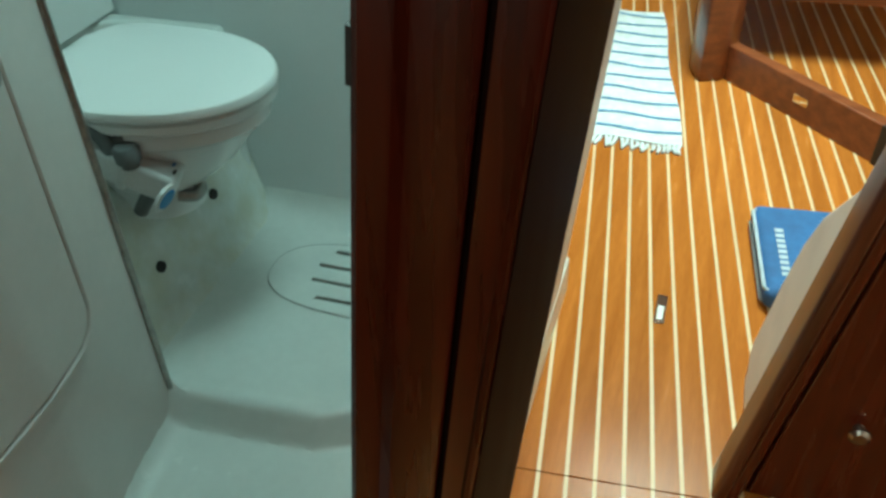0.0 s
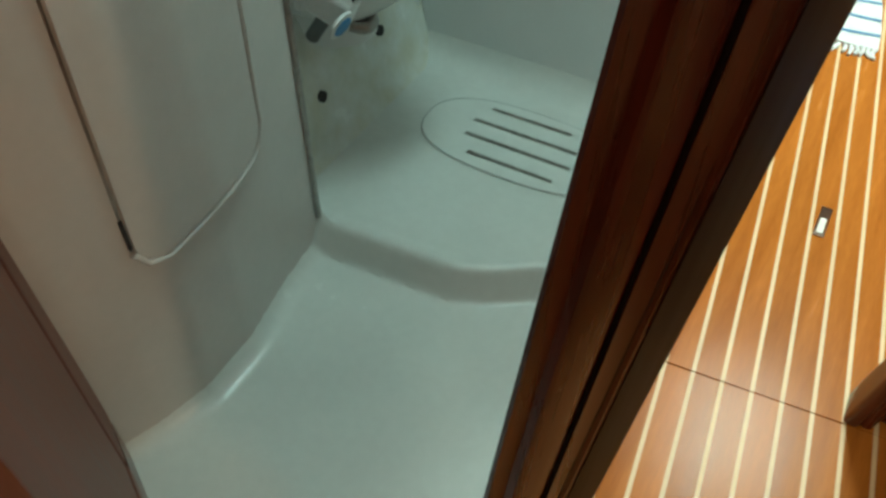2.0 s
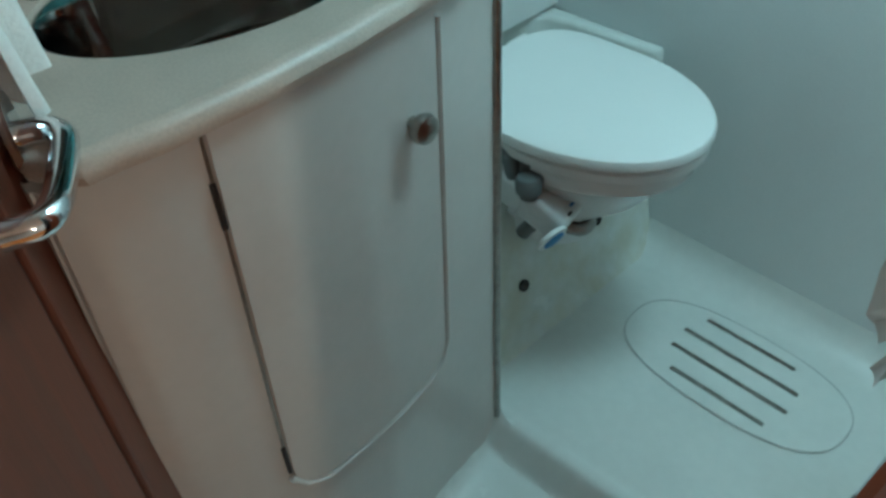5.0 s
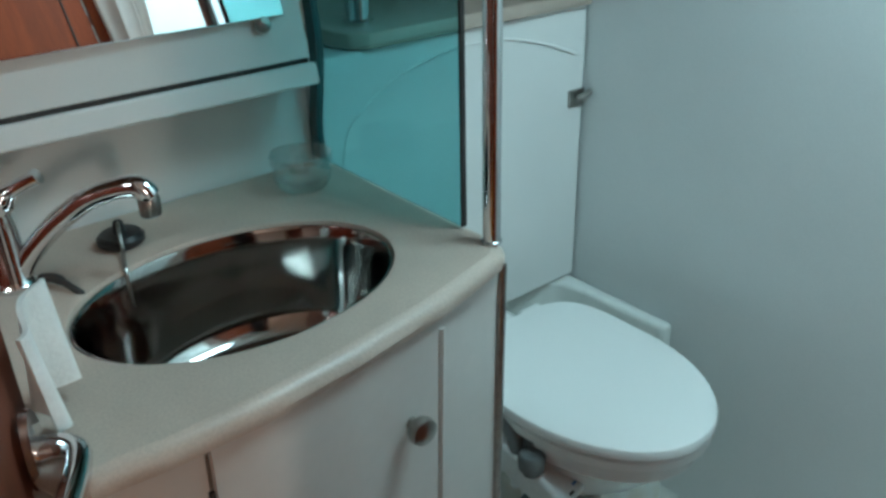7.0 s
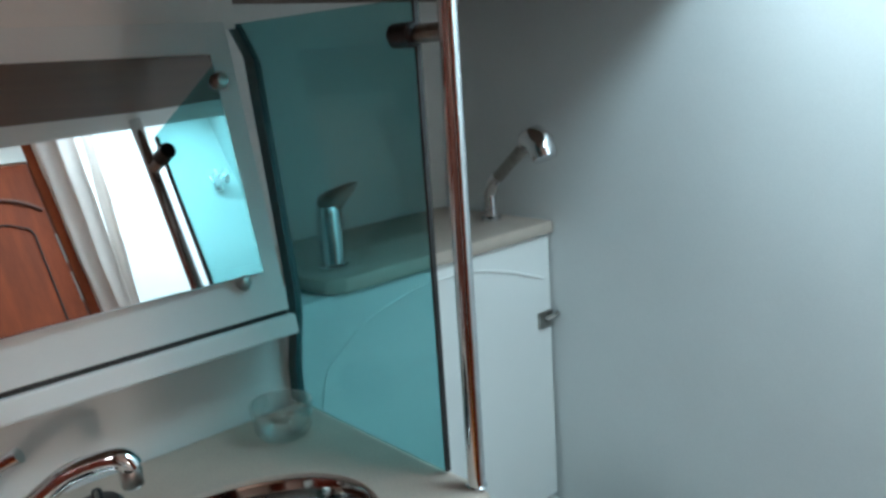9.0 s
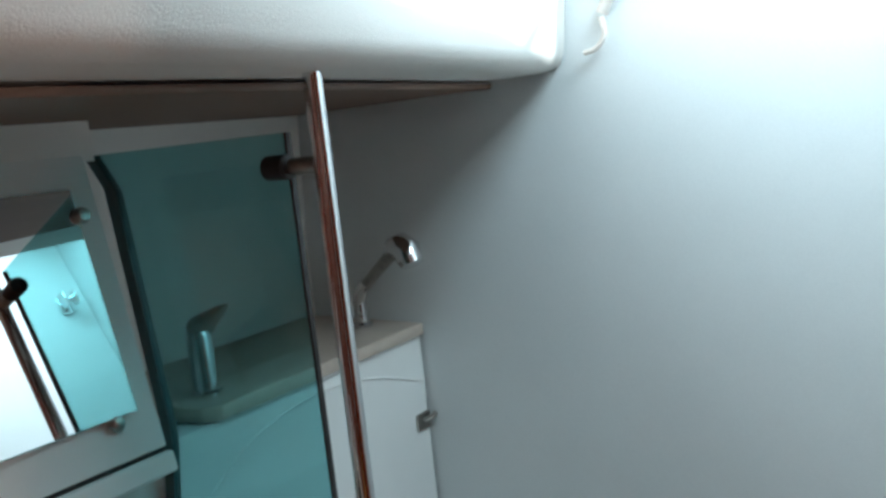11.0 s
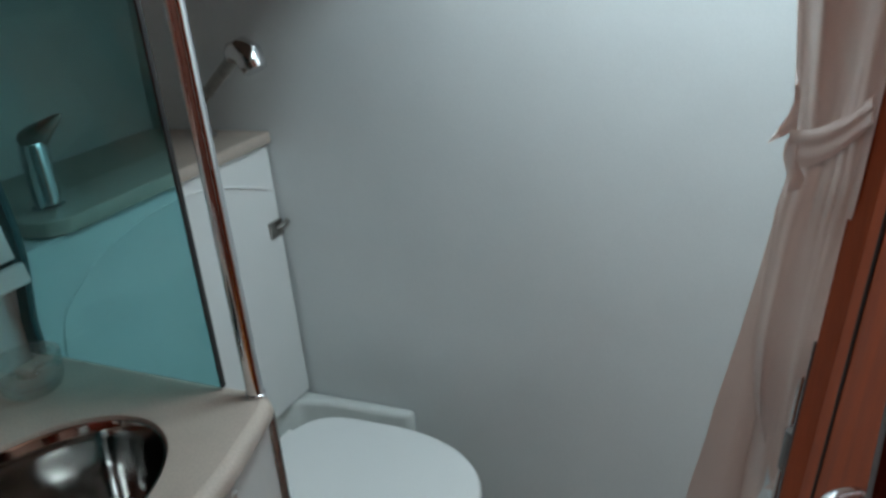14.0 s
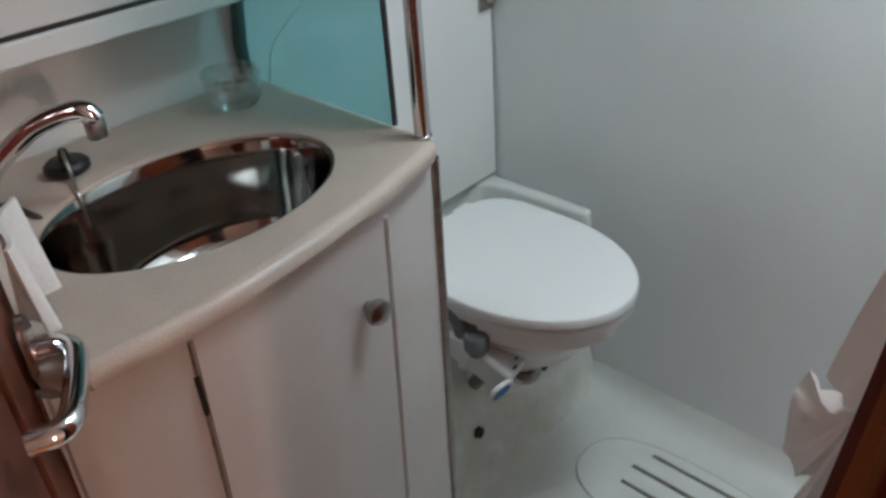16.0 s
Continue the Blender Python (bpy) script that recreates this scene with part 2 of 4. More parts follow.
def prism(outline, z0, z1, bevel=0.0, m=None, seg=2):
    """An upright body on a plan outline."""
    bm = bmesh.new()
    f = bm.faces.new([bm.verts.new((x, y, z0)) for x, y in outline])
    r = bmesh.ops.extrude_face_region(bm, geom=[f])
    for v in (e for e in r["geom"] if isinstance(e, bmesh.types.BMVert)):
        v.co.z = z1
    if bevel:
        bmesh.ops.recalc_face_normals(bm, faces=bm.faces)
        bmesh.ops.bevel(bm, geom=bm.edges[:], offset=bevel, segments=seg, affect="EDGES", profile=0.5)
    mark_flat(bm, True)
    if m is not None:
        bm.transform(m)
    return bm


def sheet(fn, nu, nv, thick=0.0):
    """A grid of points fn(u, v), u and v from 0 to 1; thick gives it a back."""
    bm = bmesh.new()
    g = [[bm.verts.new(fn(i / nu, j / nv)) for j in range(nv + 1)] for i in range(nu + 1)]
    for i in range(nu):
        for j in range(nv):
            bm.faces.new((g[i][j], g[i + 1][j], g[i + 1][j + 1], g[i][j + 1]))
    if thick:
        bmesh.ops.recalc_face_normals(bm, faces=bm.faces)
        bm.normal_update()
        bmesh.ops.solidify(bm, geom=bm.faces[:], thickness=thick)
    return bm


def join(*bms):
    out = bmesh.new()
    for b in bms:
        me = bpy.data.meshes.new("joined")
        b.to_mesh(me)
        b.free()
        out.from_mesh(me)
        bpy.data.meshes.remove(me)
    return out


def smooth01(t):
    t = max(0.0, min(1.0, t))
    return t * t * (3 - 2 * t)


def interp(x, xs, ys):
    return float(np.interp(x, xs, ys))


def frame_m(origin, xdir, zdir=(0, 0, 1)):
    """A pose whose x runs along xdir and whose z is close to zdir."""
    x = Vector(xdir).normalized()
    z = (Vector(zdir) - x * Vector(zdir).dot(x)).normalized()
    return Matrix.Translation(origin) @ Matrix((x, z.cross(x), z)).transposed().to_4x4()


# ---- structure of the head ----
WALL_Y, HULL_X = 0.542, 0.195
FRONT_Y = [-0.48, -0.456, -0.40, -0.32, -0.224, -0.113, -0.013, 0.02]
FRONT_TOP = [0.620, 0.631, 0.638, 0.638, 0.628, 0.608, 0.578, 0.566]
FRONT_BASE = [0.520, 0.535, 0.556, 0.576, 0.574, 0.552, 0.541, 0.540]


def ridge_y(x):
    return interp(x, [0.5, 0.70, 0.80, 0.85, 0.90, 0.975, 1.06], [-0.004, 0.010, 0.018, 0.040, 0.074, 0.122, 0.16])


def tray_point(u, v):
    x, y = 0.40 + 0.67 * u, -1.0 + 1.56 * v
    step = smooth01((y - ridge_y(x) + 0.016) / 0.036)
    lip = math.exp(-((y - ridge_y(x) - 0.028) / 0.012) ** 2) * 0.0025
    fade = 1 - smooth01((x - 0.93) / 0.09)
    z = 0.055 * (step * fade + smooth01((y - ridge_y(x) + 0.05) / 0.16) * (1 - fade)) + lip * fade

    def cove(d, r):
        return r - math.sqrt(max(0.0, r * r - (r - d) ** 2)) if d < r else 0.0
    z += cove(max(0.0, WALL_Y - y), 0.06)
    right = 1.045 - 0.10 * smooth01((y - 0.36) / 0.2)
    z += cove(max(0.0, right - x), 0.045) if x < right else 0.045
    front = interp(y, FRONT_Y, FRONT_BASE)
    if y < 0.02:
        z += cove(max(0.0, x - front), 0.035) if x > front else 0.035
    return Vector((x, y, z))


tagged(part("floor", sheet(tray_point, 134, 300), GEL), "moulded white fibreglass shower floor with a raised step", "floor", kind="structure")
tagged(part("floor_base", box(0.0, 1.10, -1.0, 0.62, -0.16, -0.012), GEL), "fibreglass base beneath the moulded floor", "floor", kind="structure")
tagged(part("wall_forward", loft([[Vector(q) for q in ((-0.25, WALL_Y, z), (1.06 + 0.105 * z, WALL_Y, z), (1.06 + 0.105 * z, WALL_Y + 0.04, z), (-0.25, WALL_Y + 0.04, z))] for z in (-0.12, 1.86)]), WALLW), "plain white laminate bulkhead behind the toilet", "wall", kind="structure")
tagged(part("wall_partition", loft([[Vector((x + k * z, y, z)) for x, y, k in ((1.012, 0.099, 0.11), (1.012, WALL_Y - 0.002, 0.11), (1.10, WALL_Y - 0.002, 0.10), (1.10, 0.099, 0.10))] for z in (-0.16, 1.752)]), WALLW), "white partition between the head and the passage", "wall", kind="structure")
tagged(part("wall_hull_low", box(0.10, HULL_X, -0.62, -0.004, -0.1, 1.06), PANELW), "white splashback panel behind the wash basin", "wall", kind="structure")


def hull_point(u, v):
    z = 0.9 + 0.56 * v
    return Vector((-0.085 - 0.02 * v + 0.05 * v * v, -1.0 + 1.555 * u, z))


tagged(part("wall_hull_high", sheet(hull_point, 20, 12, 0.02), LINER), "cream vinyl lining of the hull side", "wall", kind="structure")

# low side-deck lining and the bright coaming under the hatch
coam = [(-0.14, 1.405), (0.525, 1.405), (0.546, 1.408), (0.558, 1.415), (0.565, 1.428), (0.570, 1.46), (0.585, 1.62), (0.60, 1.83), (0.60, 1.87), (-0.14, 1.87)]


def coaming_ring(y, shift):
    return [Vector((x + (shift if x > 0.4 else 0), y, z)) for x, z in coam]


tagged(part("ceiling_side_deck", loft([coaming_ring(-1.0, 0.13), coaming_ring(-0.4, 0.09), coaming_ring(0.0, 0.045), coaming_ring(0.3, 0.01), coaming_ring(WALL_Y - 0.002, -0.035)]), LINER),
       "cream moulded coaming under the side deck", "ceiling", kind="structure")
part_ceiling = join(box(0.50, 0.74, -1.0, 0.60, 1.75, 1.79), box(1.10, 1.26, -1.0, 0.60, 1.75, 1.79), box(0.74, 1.10, -1.0, 0.04, 1.75, 1.79), box(0.74, 1.10, 0.50, 0.60, 1.75, 1.79))
tagged(part("ceiling", part_ceiling, LINER), "cream headliner with an open deck hatch", "ceiling", kind="structure")
tagged(part("trim_deck_underside", prism([(-0.09, -1.0), (0.56, -1.0), (0.50, 0.0), (0.40, WALL_Y - 0.004), (-0.09, WALL_Y - 0.004)], 1.393, 1.401, 0.002), UNDER), "mahogany veneer board beneath the side deck", "trim", kind="structure")

# ---- toilet recess: plinth, ledge, access panel, shelf ----
def plinth_ring(z, x1, y0, y1):
    r = 0.03
    pts = [(0.12, y0), (x1 - r, y0)]
    pts += [(x1 - r + r * math.sin(a), y0 + r - r * math.cos(a)) for a in (0.4, 0.8, 1.2, 1.57)]
    pts += [(x1, y1), (0.12, y1)]
    return [Vector((x, y, z)) for x, y in pts]


pl = thing("toilet_plinth", "sloping white fibreglass plinth under the toilet with rust stains", "plinth", kind="structure")
rings = [plinth_ring(z, x, 0.02, WALL_Y - 0.003) for z, x in ((0.04, 0.50), (0.058, 0.468), (0.075, 0.455), (0.10, 0.449), (0.22, 0.425), (0.29, 0.405), (0.305, 0.39), (0.31, 0.36))]
part("plinth_body", loft(rings), GELST, pl)
for y, z in ((0.187, 0.165), (0.385, 0.188)):
    part("drain_hole", lathe([(0.0105, -0.004), (0.0105, 0.0015), (0.008, 0.002), (0.006, 0.0005), (0.001, 0.0004)], frame_m((0.4405 - 0.2 * (z - 0.165), y, z), (0, 1, 0), (1, 0, 0.2))), DARK, pl)

ledge = thing("toilet_ledge", "raised white fibreglass ledge round the toilet back", "ledge", kind="structure")
lz = 0.470
outl = [(0.125, 0.02), (0.165, 0.02), (0.168, 0.40), (0.178, 0.465), (0.205, 0.496), (0.26, 0.507), (0.425, 0.510), (0.436, 0.518), (0.436, WALL_Y - 0.004), (0.125, WALL_Y - 0.004)]
part("ledge_body", prism(outl, 0.05, lz, 0.010, seg=3), GEL, ledge)

panel = thing("access_panel", "white hull access panel with a nickel latch", "panel")
part("panel_board", box(0.13, 0.200, 0.012, WALL_Y - 0.006, 0.476, 0.980, 0.003), PANELW, panel)


ARC = spline([(0.2012, 0.040, 0.70), (0.2012, 0.038, 0.80), (0.2012, 0.050, 0.868), (0.2012, 0.075, 0.895), (0.2012, 0.130, 0.930), (0.2012, 0.184, 0.946), (0.2012, 0.242, 0.956), (0.2012, 0.338, 0.955), (0.2012, 0.430, 0.934), (0.2012, 0.512, 0.904)], 5)
part("panel_groove", tube(ARC, 0.0022, 6), PANELW, panel)
latch = part("latch", box(0.2005, 0.2055, 0.498, 0.534, 0.812, 0.842, 0.001), NICKEL, panel, "nickel turn latch")
part("latch_tongue", tube([(0.206, 0.514, 0.827), (0.214, 0.526, 0.832), (0.214, 0.538, 0.836)], 0.005, 8), NICKEL, latch)

shelf = thing("shelf", "beige laminate shelf above the access panel", "shelf")
sh = [(-0.09, 0.060), (0.165, 0.060), (0.195, 0.068), (0.212, 0.092), (0.210, WALL_Y - 0.004), (-0.09, WALL_Y - 0.004)]
part("shelf_board", prism(sh, 0.982, 1.004, 0.004, seg=2), COUNTER, shelf)
tagged(part("wall_hull_niche", box(-0.10, -0.075, -0.02, WALL_Y - 0.002, 0.98, 1.40), LINER), "cream lining behind the shelf", "wall", kind="structure")

# ---- floor grate ----
GX, GY, GZ = 0.752, 0.358, 0.0575


def grate_outline(a, b, n=48, p=2.6):
    return [(GX + a * math.copysign(abs(math.cos(t)) ** (2 / p), math.cos(t)), GY + b * math.copysign(abs(math.sin(t)) ** (2 / p), math.sin(t))) for t in (2 * math.pi * k / n for k in range(n))]


gr = thing("drain_cover", "oval white drain cover with four long slots", "drain cover")
part("cover_plate", prism(grate_outline(0.196, 0.098), GZ - 0.008, GZ + 0.0015, 0.001, seg=1), GEL, gr)
ring = loft([[Vector((x, y, z)) for x, y in grate_outline(0.196 + d, 0.098 + d)] for d, z in ((0.0004, GZ + 0.0002), (0.0004, GZ + 0.0012), (0.0018, GZ + 0.0012), (0.0018, GZ + 0.0002))], False, False)
part("cover_gap", ring, SEAM, gr)
for k, (xa, xb, y) in enumerate(((0.661, 0.826, 0.427), (0.645, 0.857, 0.382), (0.648, 0.862, 0.338), (0.677, 0.848, 0.292))):
    part("slot", box(xa, xb, y - 0.0045, y + 0.0045, GZ - 0.004, GZ + 0.0022, 0.0004, seg=1), NICKEL, gr)

# ---- toilet ----
TY = 0.266


def oval(xb, xf, w, z, n=48, square=0.0, yc=TY):
    """A toilet outline: straight across the back, round at the front."""
    out = []
    L = xf - xb
    for k in range(n):
        a = 2 * math.pi * k / n
        c, s = math.cos(a), math.sin(a)
        if c >= 0:
            x, y = xb + 0.46 * L + 0.54 * L * c, w * s
        else:
            q = 2 + 3.5 * (1 - square)
            x, y = xb + 0.46 * L + 0.46 * L * math.copysign(abs(c) ** (2 / q), c), w * math.copysign(abs(s) ** (2 / (2 + 2.6 * (1 - square))), s) * (1 - 0.12 * abs(c) ** 2)
        out.append(Vector((x, yc + y, z)))
    return out


wc = thing("toilet", "white porcelain marine toilet with its lid closed", "toilet")
part("lid", loft([oval(0.292, 0.672, 0.148, 0.500), oval(0.287, 0.677, 0.152, 0.504), oval(0.287, 0.677, 0.152, 0.512), oval(0.290, 0.674, 0.150, 0.517), oval(0.297, 0.667, 0.144, 0.5195)] + [[Vector((0.47 + (q.x - 0.47) * k, TY + (q.y - TY) * k, 0.5195 + 0.0015 * (1 - k))) for q in oval(0.297, 0.667, 0.144, 0.5195)] for k in (0.8, 0.5, 0.2, 0.01)]), LID, wc, "glossy white plastic lid")
part("seat", loft([oval(0.296, 0.668, 0.144, 0.478), oval(0.292, 0.673, 0.148, 0.482), oval(0.292, 0.673, 0.148, 0.494), oval(0.298, 0.668, 0.143, 0.498)]), LID, wc)
bowl = [oval(0.36, 0.50, 0.065, 0.305), oval(0.35, 0.53, 0.075, 0.325), oval(0.33, 0.585, 0.096, 0.37), oval(0.31, 0.622, 0.121, 0.415), oval(0.302, 0.645, 0.132, 0.440),
        oval(0.298, 0.652, 0.137, 0.447), oval(0.298, 0.657, 0.139, 0.450), oval(0.298, 0.659, 0.140, 0.470), oval(0.30, 0.657, 0.138, 0.476)]
part("bowl", loft(bowl), PORC, wc)
part("foot", loft([oval(0.36, 0.502, 0.068, 0.262), oval(0.36, 0.502, 0.068, 0.315), oval(0.37, 0.494, 0.064, 0.322)]), PORC, wc)
part("pan_back", box(0.20, 0.34, TY - 0.09, TY + 0.09, 0.312, 0.475, 0.02, seg=3), PORC, wc)
for s in (-1, 1):
    part("hinge", tube([(0.285, TY + s * 0.07 - 0.02, 0.505), (0.285, TY + s * 0.07 + 0.02, 0.505)], 0.009, 12), LID, wc)
part("discharge_elbow", tube(spline([(0.49, 0.262, 0.318), (0.512, 0.258, 0.303), (0.510, 0.238, 0.298), (0.488, 0.225, 0.303)], 5), 0.011, 12), NICKEL, wc)

pump = thing("toilet_pump", "white hand pump with a blue end cap beside the toilet", "pump")
pa, pb = Vector((0.428, 0.126, 0.446)), Vector((0.556, 0.113, 0.386))
pd = (pb - pa).normalized()
L = (pb - pa).length
part("pump_body", box(-0.027, 0.027, -0.025, 0.025, 0.0, L, 0.008, frame_m(pa, (0.2, -1, 0), pd), 3), WHITEP, pump)
part("end_cap", lathe([(0.018, 0), (0.019, 0.003), (0.016, 0.006), (0.004, 0.0065)], Matrix.Translation(pb) @ frame_m((0, 0, 0), pd.orthogonal(), pd)), BLUEP, pump, "blue plastic end cap")
part("cap_rim", lathe([(0.020, -0.004), (0.0245, -0.002), (0.0245, 0.003), (0.019, 0.0045)], Matrix.Translation(pb) @ frame_m((0, 0, 0), pd.orthogonal(), pd)), WHITEP, pump)
part("pump_flange", box(-0.03, 0.03, -0.028, 0.028, L * 0.42, L * 0.52, 0.004, frame_m(pa, (0.2, -1, 0), pd)), WHITEP, pump)
top = pa + pd * L * 0.62 + Vector((0, 0, 0.022))
part("valve_knob", lathe([(0.013, 0), (0.013, 0.008), (0.019, 0.011), (0.020, 0.03), (0.016, 0.036), (0.004, 0.037)], Matrix.Translation(top)), GREYP, pump, "grey valve knob")
part("pump_handle", tube(spline([pa + pd * 0.05 + Vector((0, 0, 0.02)), pa + pd * 0.045 + Vector((0, 0, 0.045)), pa + pd * 0.02 + Vector((-0.02, 0, 0.055))], 4), 0.012, 12), GREYP, pump)
part("intake_hose", tube(spline([pa + pd * 0.06 + Vector((0, 0.02, 0.02)), (0.49, 0.135, 0.468), (0.50, 0.165, 0.44), (0.485, 0.175, 0.36), (0.45, 0.17, 0.30)], 6), 0.012, 12), GREYP, pump)
pf = frame_m(pa, (0.2, -1, 0), pd)
up_y = 1 if (pf.to_3x3() @ Vector((0, 1, 0))).z > 0 else -1
for k, (x, d, w) in enumerate(((-0.012, 0.030, 0.005), (0.004, 0.036, 0.008), (-0.004, 0.046, 0.004), (0.010, 0.052, 0.006), (-0.010, 0.056, 0.006), (0.000, 0.064, 0.005), (0.013, 0.070, 0.004), (-0.014, 0.125, 0.006), (0.004, 0.132, 0.005))):
    part("label_bar", box(x - w, x + w, up_y * 0.025 - 0.0012, up_y * 0.025 + 0.0012, d, d + 0.004, 0, pf), BLUEP if k % 2 else DARK, pump)

# ---- glass screen and chrome pole ----
screen = thing("shower_screen", "teal tinted glass screen with a polished edge", "glass screen")
gl_pts = [(0.503, 0.853), (0.503, 1.352), (0.142, 1.352), (0.175, 1.31), (0.214, 1.02), (0.214, 0.98), (0.197, 0.90), (0.197, 0.853)]
bmg = bmesh.new()
fg = bmg.faces.new([bmg.verts.new((x, -0.003, z)) for x, z in gl_pts])
rg = bmesh.ops.extrude_face_region(bmg, geom=[fg])
for v in (e for e in rg["geom"] if isinstance(e, bmesh.types.BMVert)):
    v.co.y = 0.003
pane = part("glass_pane", bmg, TEAL, screen, smooth=False)
pane.visible_shadow = True
part("dark_edge", box(0.5032, 0.507, -0.0034, 0.0034, 0.853, 1.352, 0.0008, seg=1), DARK, screen, "dark polished glass edge")
# dark strip painting the shaded gap between the glass and the mirror cabinet
part("gap_strip", prism([(0.140, 1.352), (0.160, 1.352), (0.197, 1.305), (0.232, 1.02), (0.232, 0.985), (0.215, 0.90), (0.215, 0.853), (0.196, 0.853), (0.196, 0.90), (0.213, 0.98), (0.213, 1.02), (0.174, 1.31)], -0.005, 0.005, 0, Matrix(((1, 0, 0, 0), (0, 0, 1, 0), (0, 1, 0, 0), (0, 0, 0, 1)))), GAP_TEAL, screen, "dark teal strip painted for the shaded gap")

pole = thing("chrome_pole", "upright chrome pole clamped to the glass screen", "pole")
part("pole_tube", tube([(0.55, 0, 0.851), (0.55, 0, 1.404)], 0.0095, 20), CHROME, pole)
part("pole_flange", lathe([(0.0115, 0), (0.0115, 0.002), (0.0100, 0.003)], pose(0.55, 0, 0.851)), CHROME, pole)
part("clamp_arm", tube([(0.505, 0, 1.318), (0.545, 0, 1.318)], 0.009, 14), NICKEL, pole)
part("clamp", tube([(0.476, -0.004, 1.318), (0.478, -0.004, 1.318), (0.506, -0.004, 1.318), (0.508, -0.004, 1.318)], [0.010, 0.0125, 0.0125, 0.010], 16), BLACK, pole, "black clamp on the glass edge")

# ---- vanity ----
VTOP = 0.822


def van_x(y, z):
    s = max(0.0, min(1.0, z / VTOP))
    return interp(y, FRONT_Y, FRONT_BASE) * (1 - s ** 0.9) + (interp(y, FRONT_Y, FRONT_TOP) - 0.016) * s ** 0.9


van = thing("vanity_cabinet", "bow-fronted white fibreglass vanity with a rounded door", "vanity")
NV = 14


def van_ring(y, inset=0.0):
    zs = [0.004 + (VTOP - 0.004) * k / NV for k in range(NV + 1)]
    return [Vector((HULL_X + 0.002, y, 0.004))] + [Vector((van_x(y, z) - inset, y, z)) for z in zs] + [Vector((van_x(y, VTOP) - 0.02, y, VTOP))]


ys = [-0.476 + 0.482 * k / 40 for k in range(41)]
part("vanity_body", loft([van_ring(-0.478, 0.004)] + [van_ring(y) for y in ys] + [van_ring(0.008, 0.004)], False, False, closed=False), VAN, van)
for ye in (-0.479, 0.009):
    part("vanity_end", loft([van_ring(ye - 0.001, 0.005) + [Vector((HULL_X + 0.002, ye - 0.001, VTOP))], van_ring(ye + 0.001, 0.005) + [Vector((HULL_X + 0.002, ye + 0.001, VTOP))]]), VAN, van)


def rounded_rows(y0, y1, z0, z1, r, off, n=26, m=22, round_top=False, slope=0.0):
    """A door skin on the bowed front, with rounded lower corners."""
    rows = []
    for k in range(n + 1):
        z = z0 + (z1 - z0) * (k / n) ** 1.5
        d = 0.0
        if z - z0 < r:
            d = r - math.sqrt(max(0.0, r * r - (r - (z - z0)) ** 2))
        rows.append([Vector((van_x(y, z) + off, y, z)) for y in (y0 + d + (y1 - y0 - 2 * d) * j / m for j in range(m + 1))])
    return rows


def door_skin(y0, y1, z0, z1, r, lift):
    rows = rounded_rows(y0, y1, z0, z1, r, lift)
    back = rounded_rows(y0 - 0.002, y1 + 0.002, z0 - 0.002, z1, r + 0.002, -0.004)
    bm = bmesh.new()
    g = [[bm.verts.new(p) for p in r_] for r_ in rows]
    h = [[bm.verts.new(p) for p in r_] for r_ in back]
    n, m = len(g) - 1, len(g[0]) - 1
    for i in range(n):
        for j in range(m):
            bm.faces.new((g[i][j], g[i][j + 1], g[i + 1][j + 1], g[i + 1][j]))
        bm.faces.new((h[i][0], g[i][0], g[i + 1][0], h[i + 1][0]))
        bm.faces.new((g[i][m], h[i][m], h[i + 1][m], g[i + 1][m]))
    for j in range(m):
        bm.faces.new((h[0][j], h[0][j + 1], g[0][j + 1], g[0][j]))
        bm.faces.new((g[n][j], g[n][j + 1], h[n][j + 1], h[n][j]))
    return bm


D_Y0, D_Y1, D_Z0, D_Z1 = -0.362, -0.113, 0.330, 0.830
part("door_gap", door_skin(D_Y0 - 0.0035, D_Y1 + 0.0035, D_Z0 - 0.0035, D_Z1, 0.047, 0.0008), NICKEL, van)
vdoor = part("cabinet_door", door_skin(D_Y0, D_Y1, D_Z0, D_Z1, 0.044, 0.006), VAN, van)
part("door_rim", tube([Vector((van_x(y, z) + 0.004, y, z)) for y, z in [(D_Y1 + 0.006, 0.81), (D_Y1 + 0.006, 0.60), (D_Y1 + 0.006, 0.37), (D_Y1 - 0.006, 0.338), (D_Y1 - 0.03, 0.322), (-0.20, 0.321), (-0.27, 0.321), (D_Y0 + 0.04, 0.322), (D_Y0 + 0.012, 0.334), (D_Y0 - 0.004, 0.362)]], 0.0045, 8), VAN, van)
ky, kz = -0.153, 0.722
kx = van_x(ky, kz) + 0.006
part("knob", lathe([(0.007, 0), (0.006, 0.008), (0.013, 0.011), (0.0155, 0.017), (0.014, 0.023), (0.008, 0.026), (0.002, 0.027)], frame_m((kx, ky, kz), (0, 1, 0), (1, 0.1, 0))), NICKEL, vdoor, "round worn nickel knob")
for z in (0.755, 0.395):
    hx = van_x(D_Y0, z)
    part("hinge", tube([(hx + 0.002, D_Y0 - 0.003, z - 0.022), (hx + 0.002, D_Y0 - 0.003, z + 0.022)], 0.0027, 10), BLACK, vdoor, "dark hinge knuckle")
part("corner_trim", tube([(van_x(0.006, z) + 0.001, 0.010, z) for z in (0.07, 0.25, 0.5, 0.7, VTOP)], 0.0055, 10), NICKEL, van, "grey metal corner trim")

# ---- counter with the cut-out for the basin ----
SX, SY, SA, SB = 0.448, -0.240, 0.112, 0.158


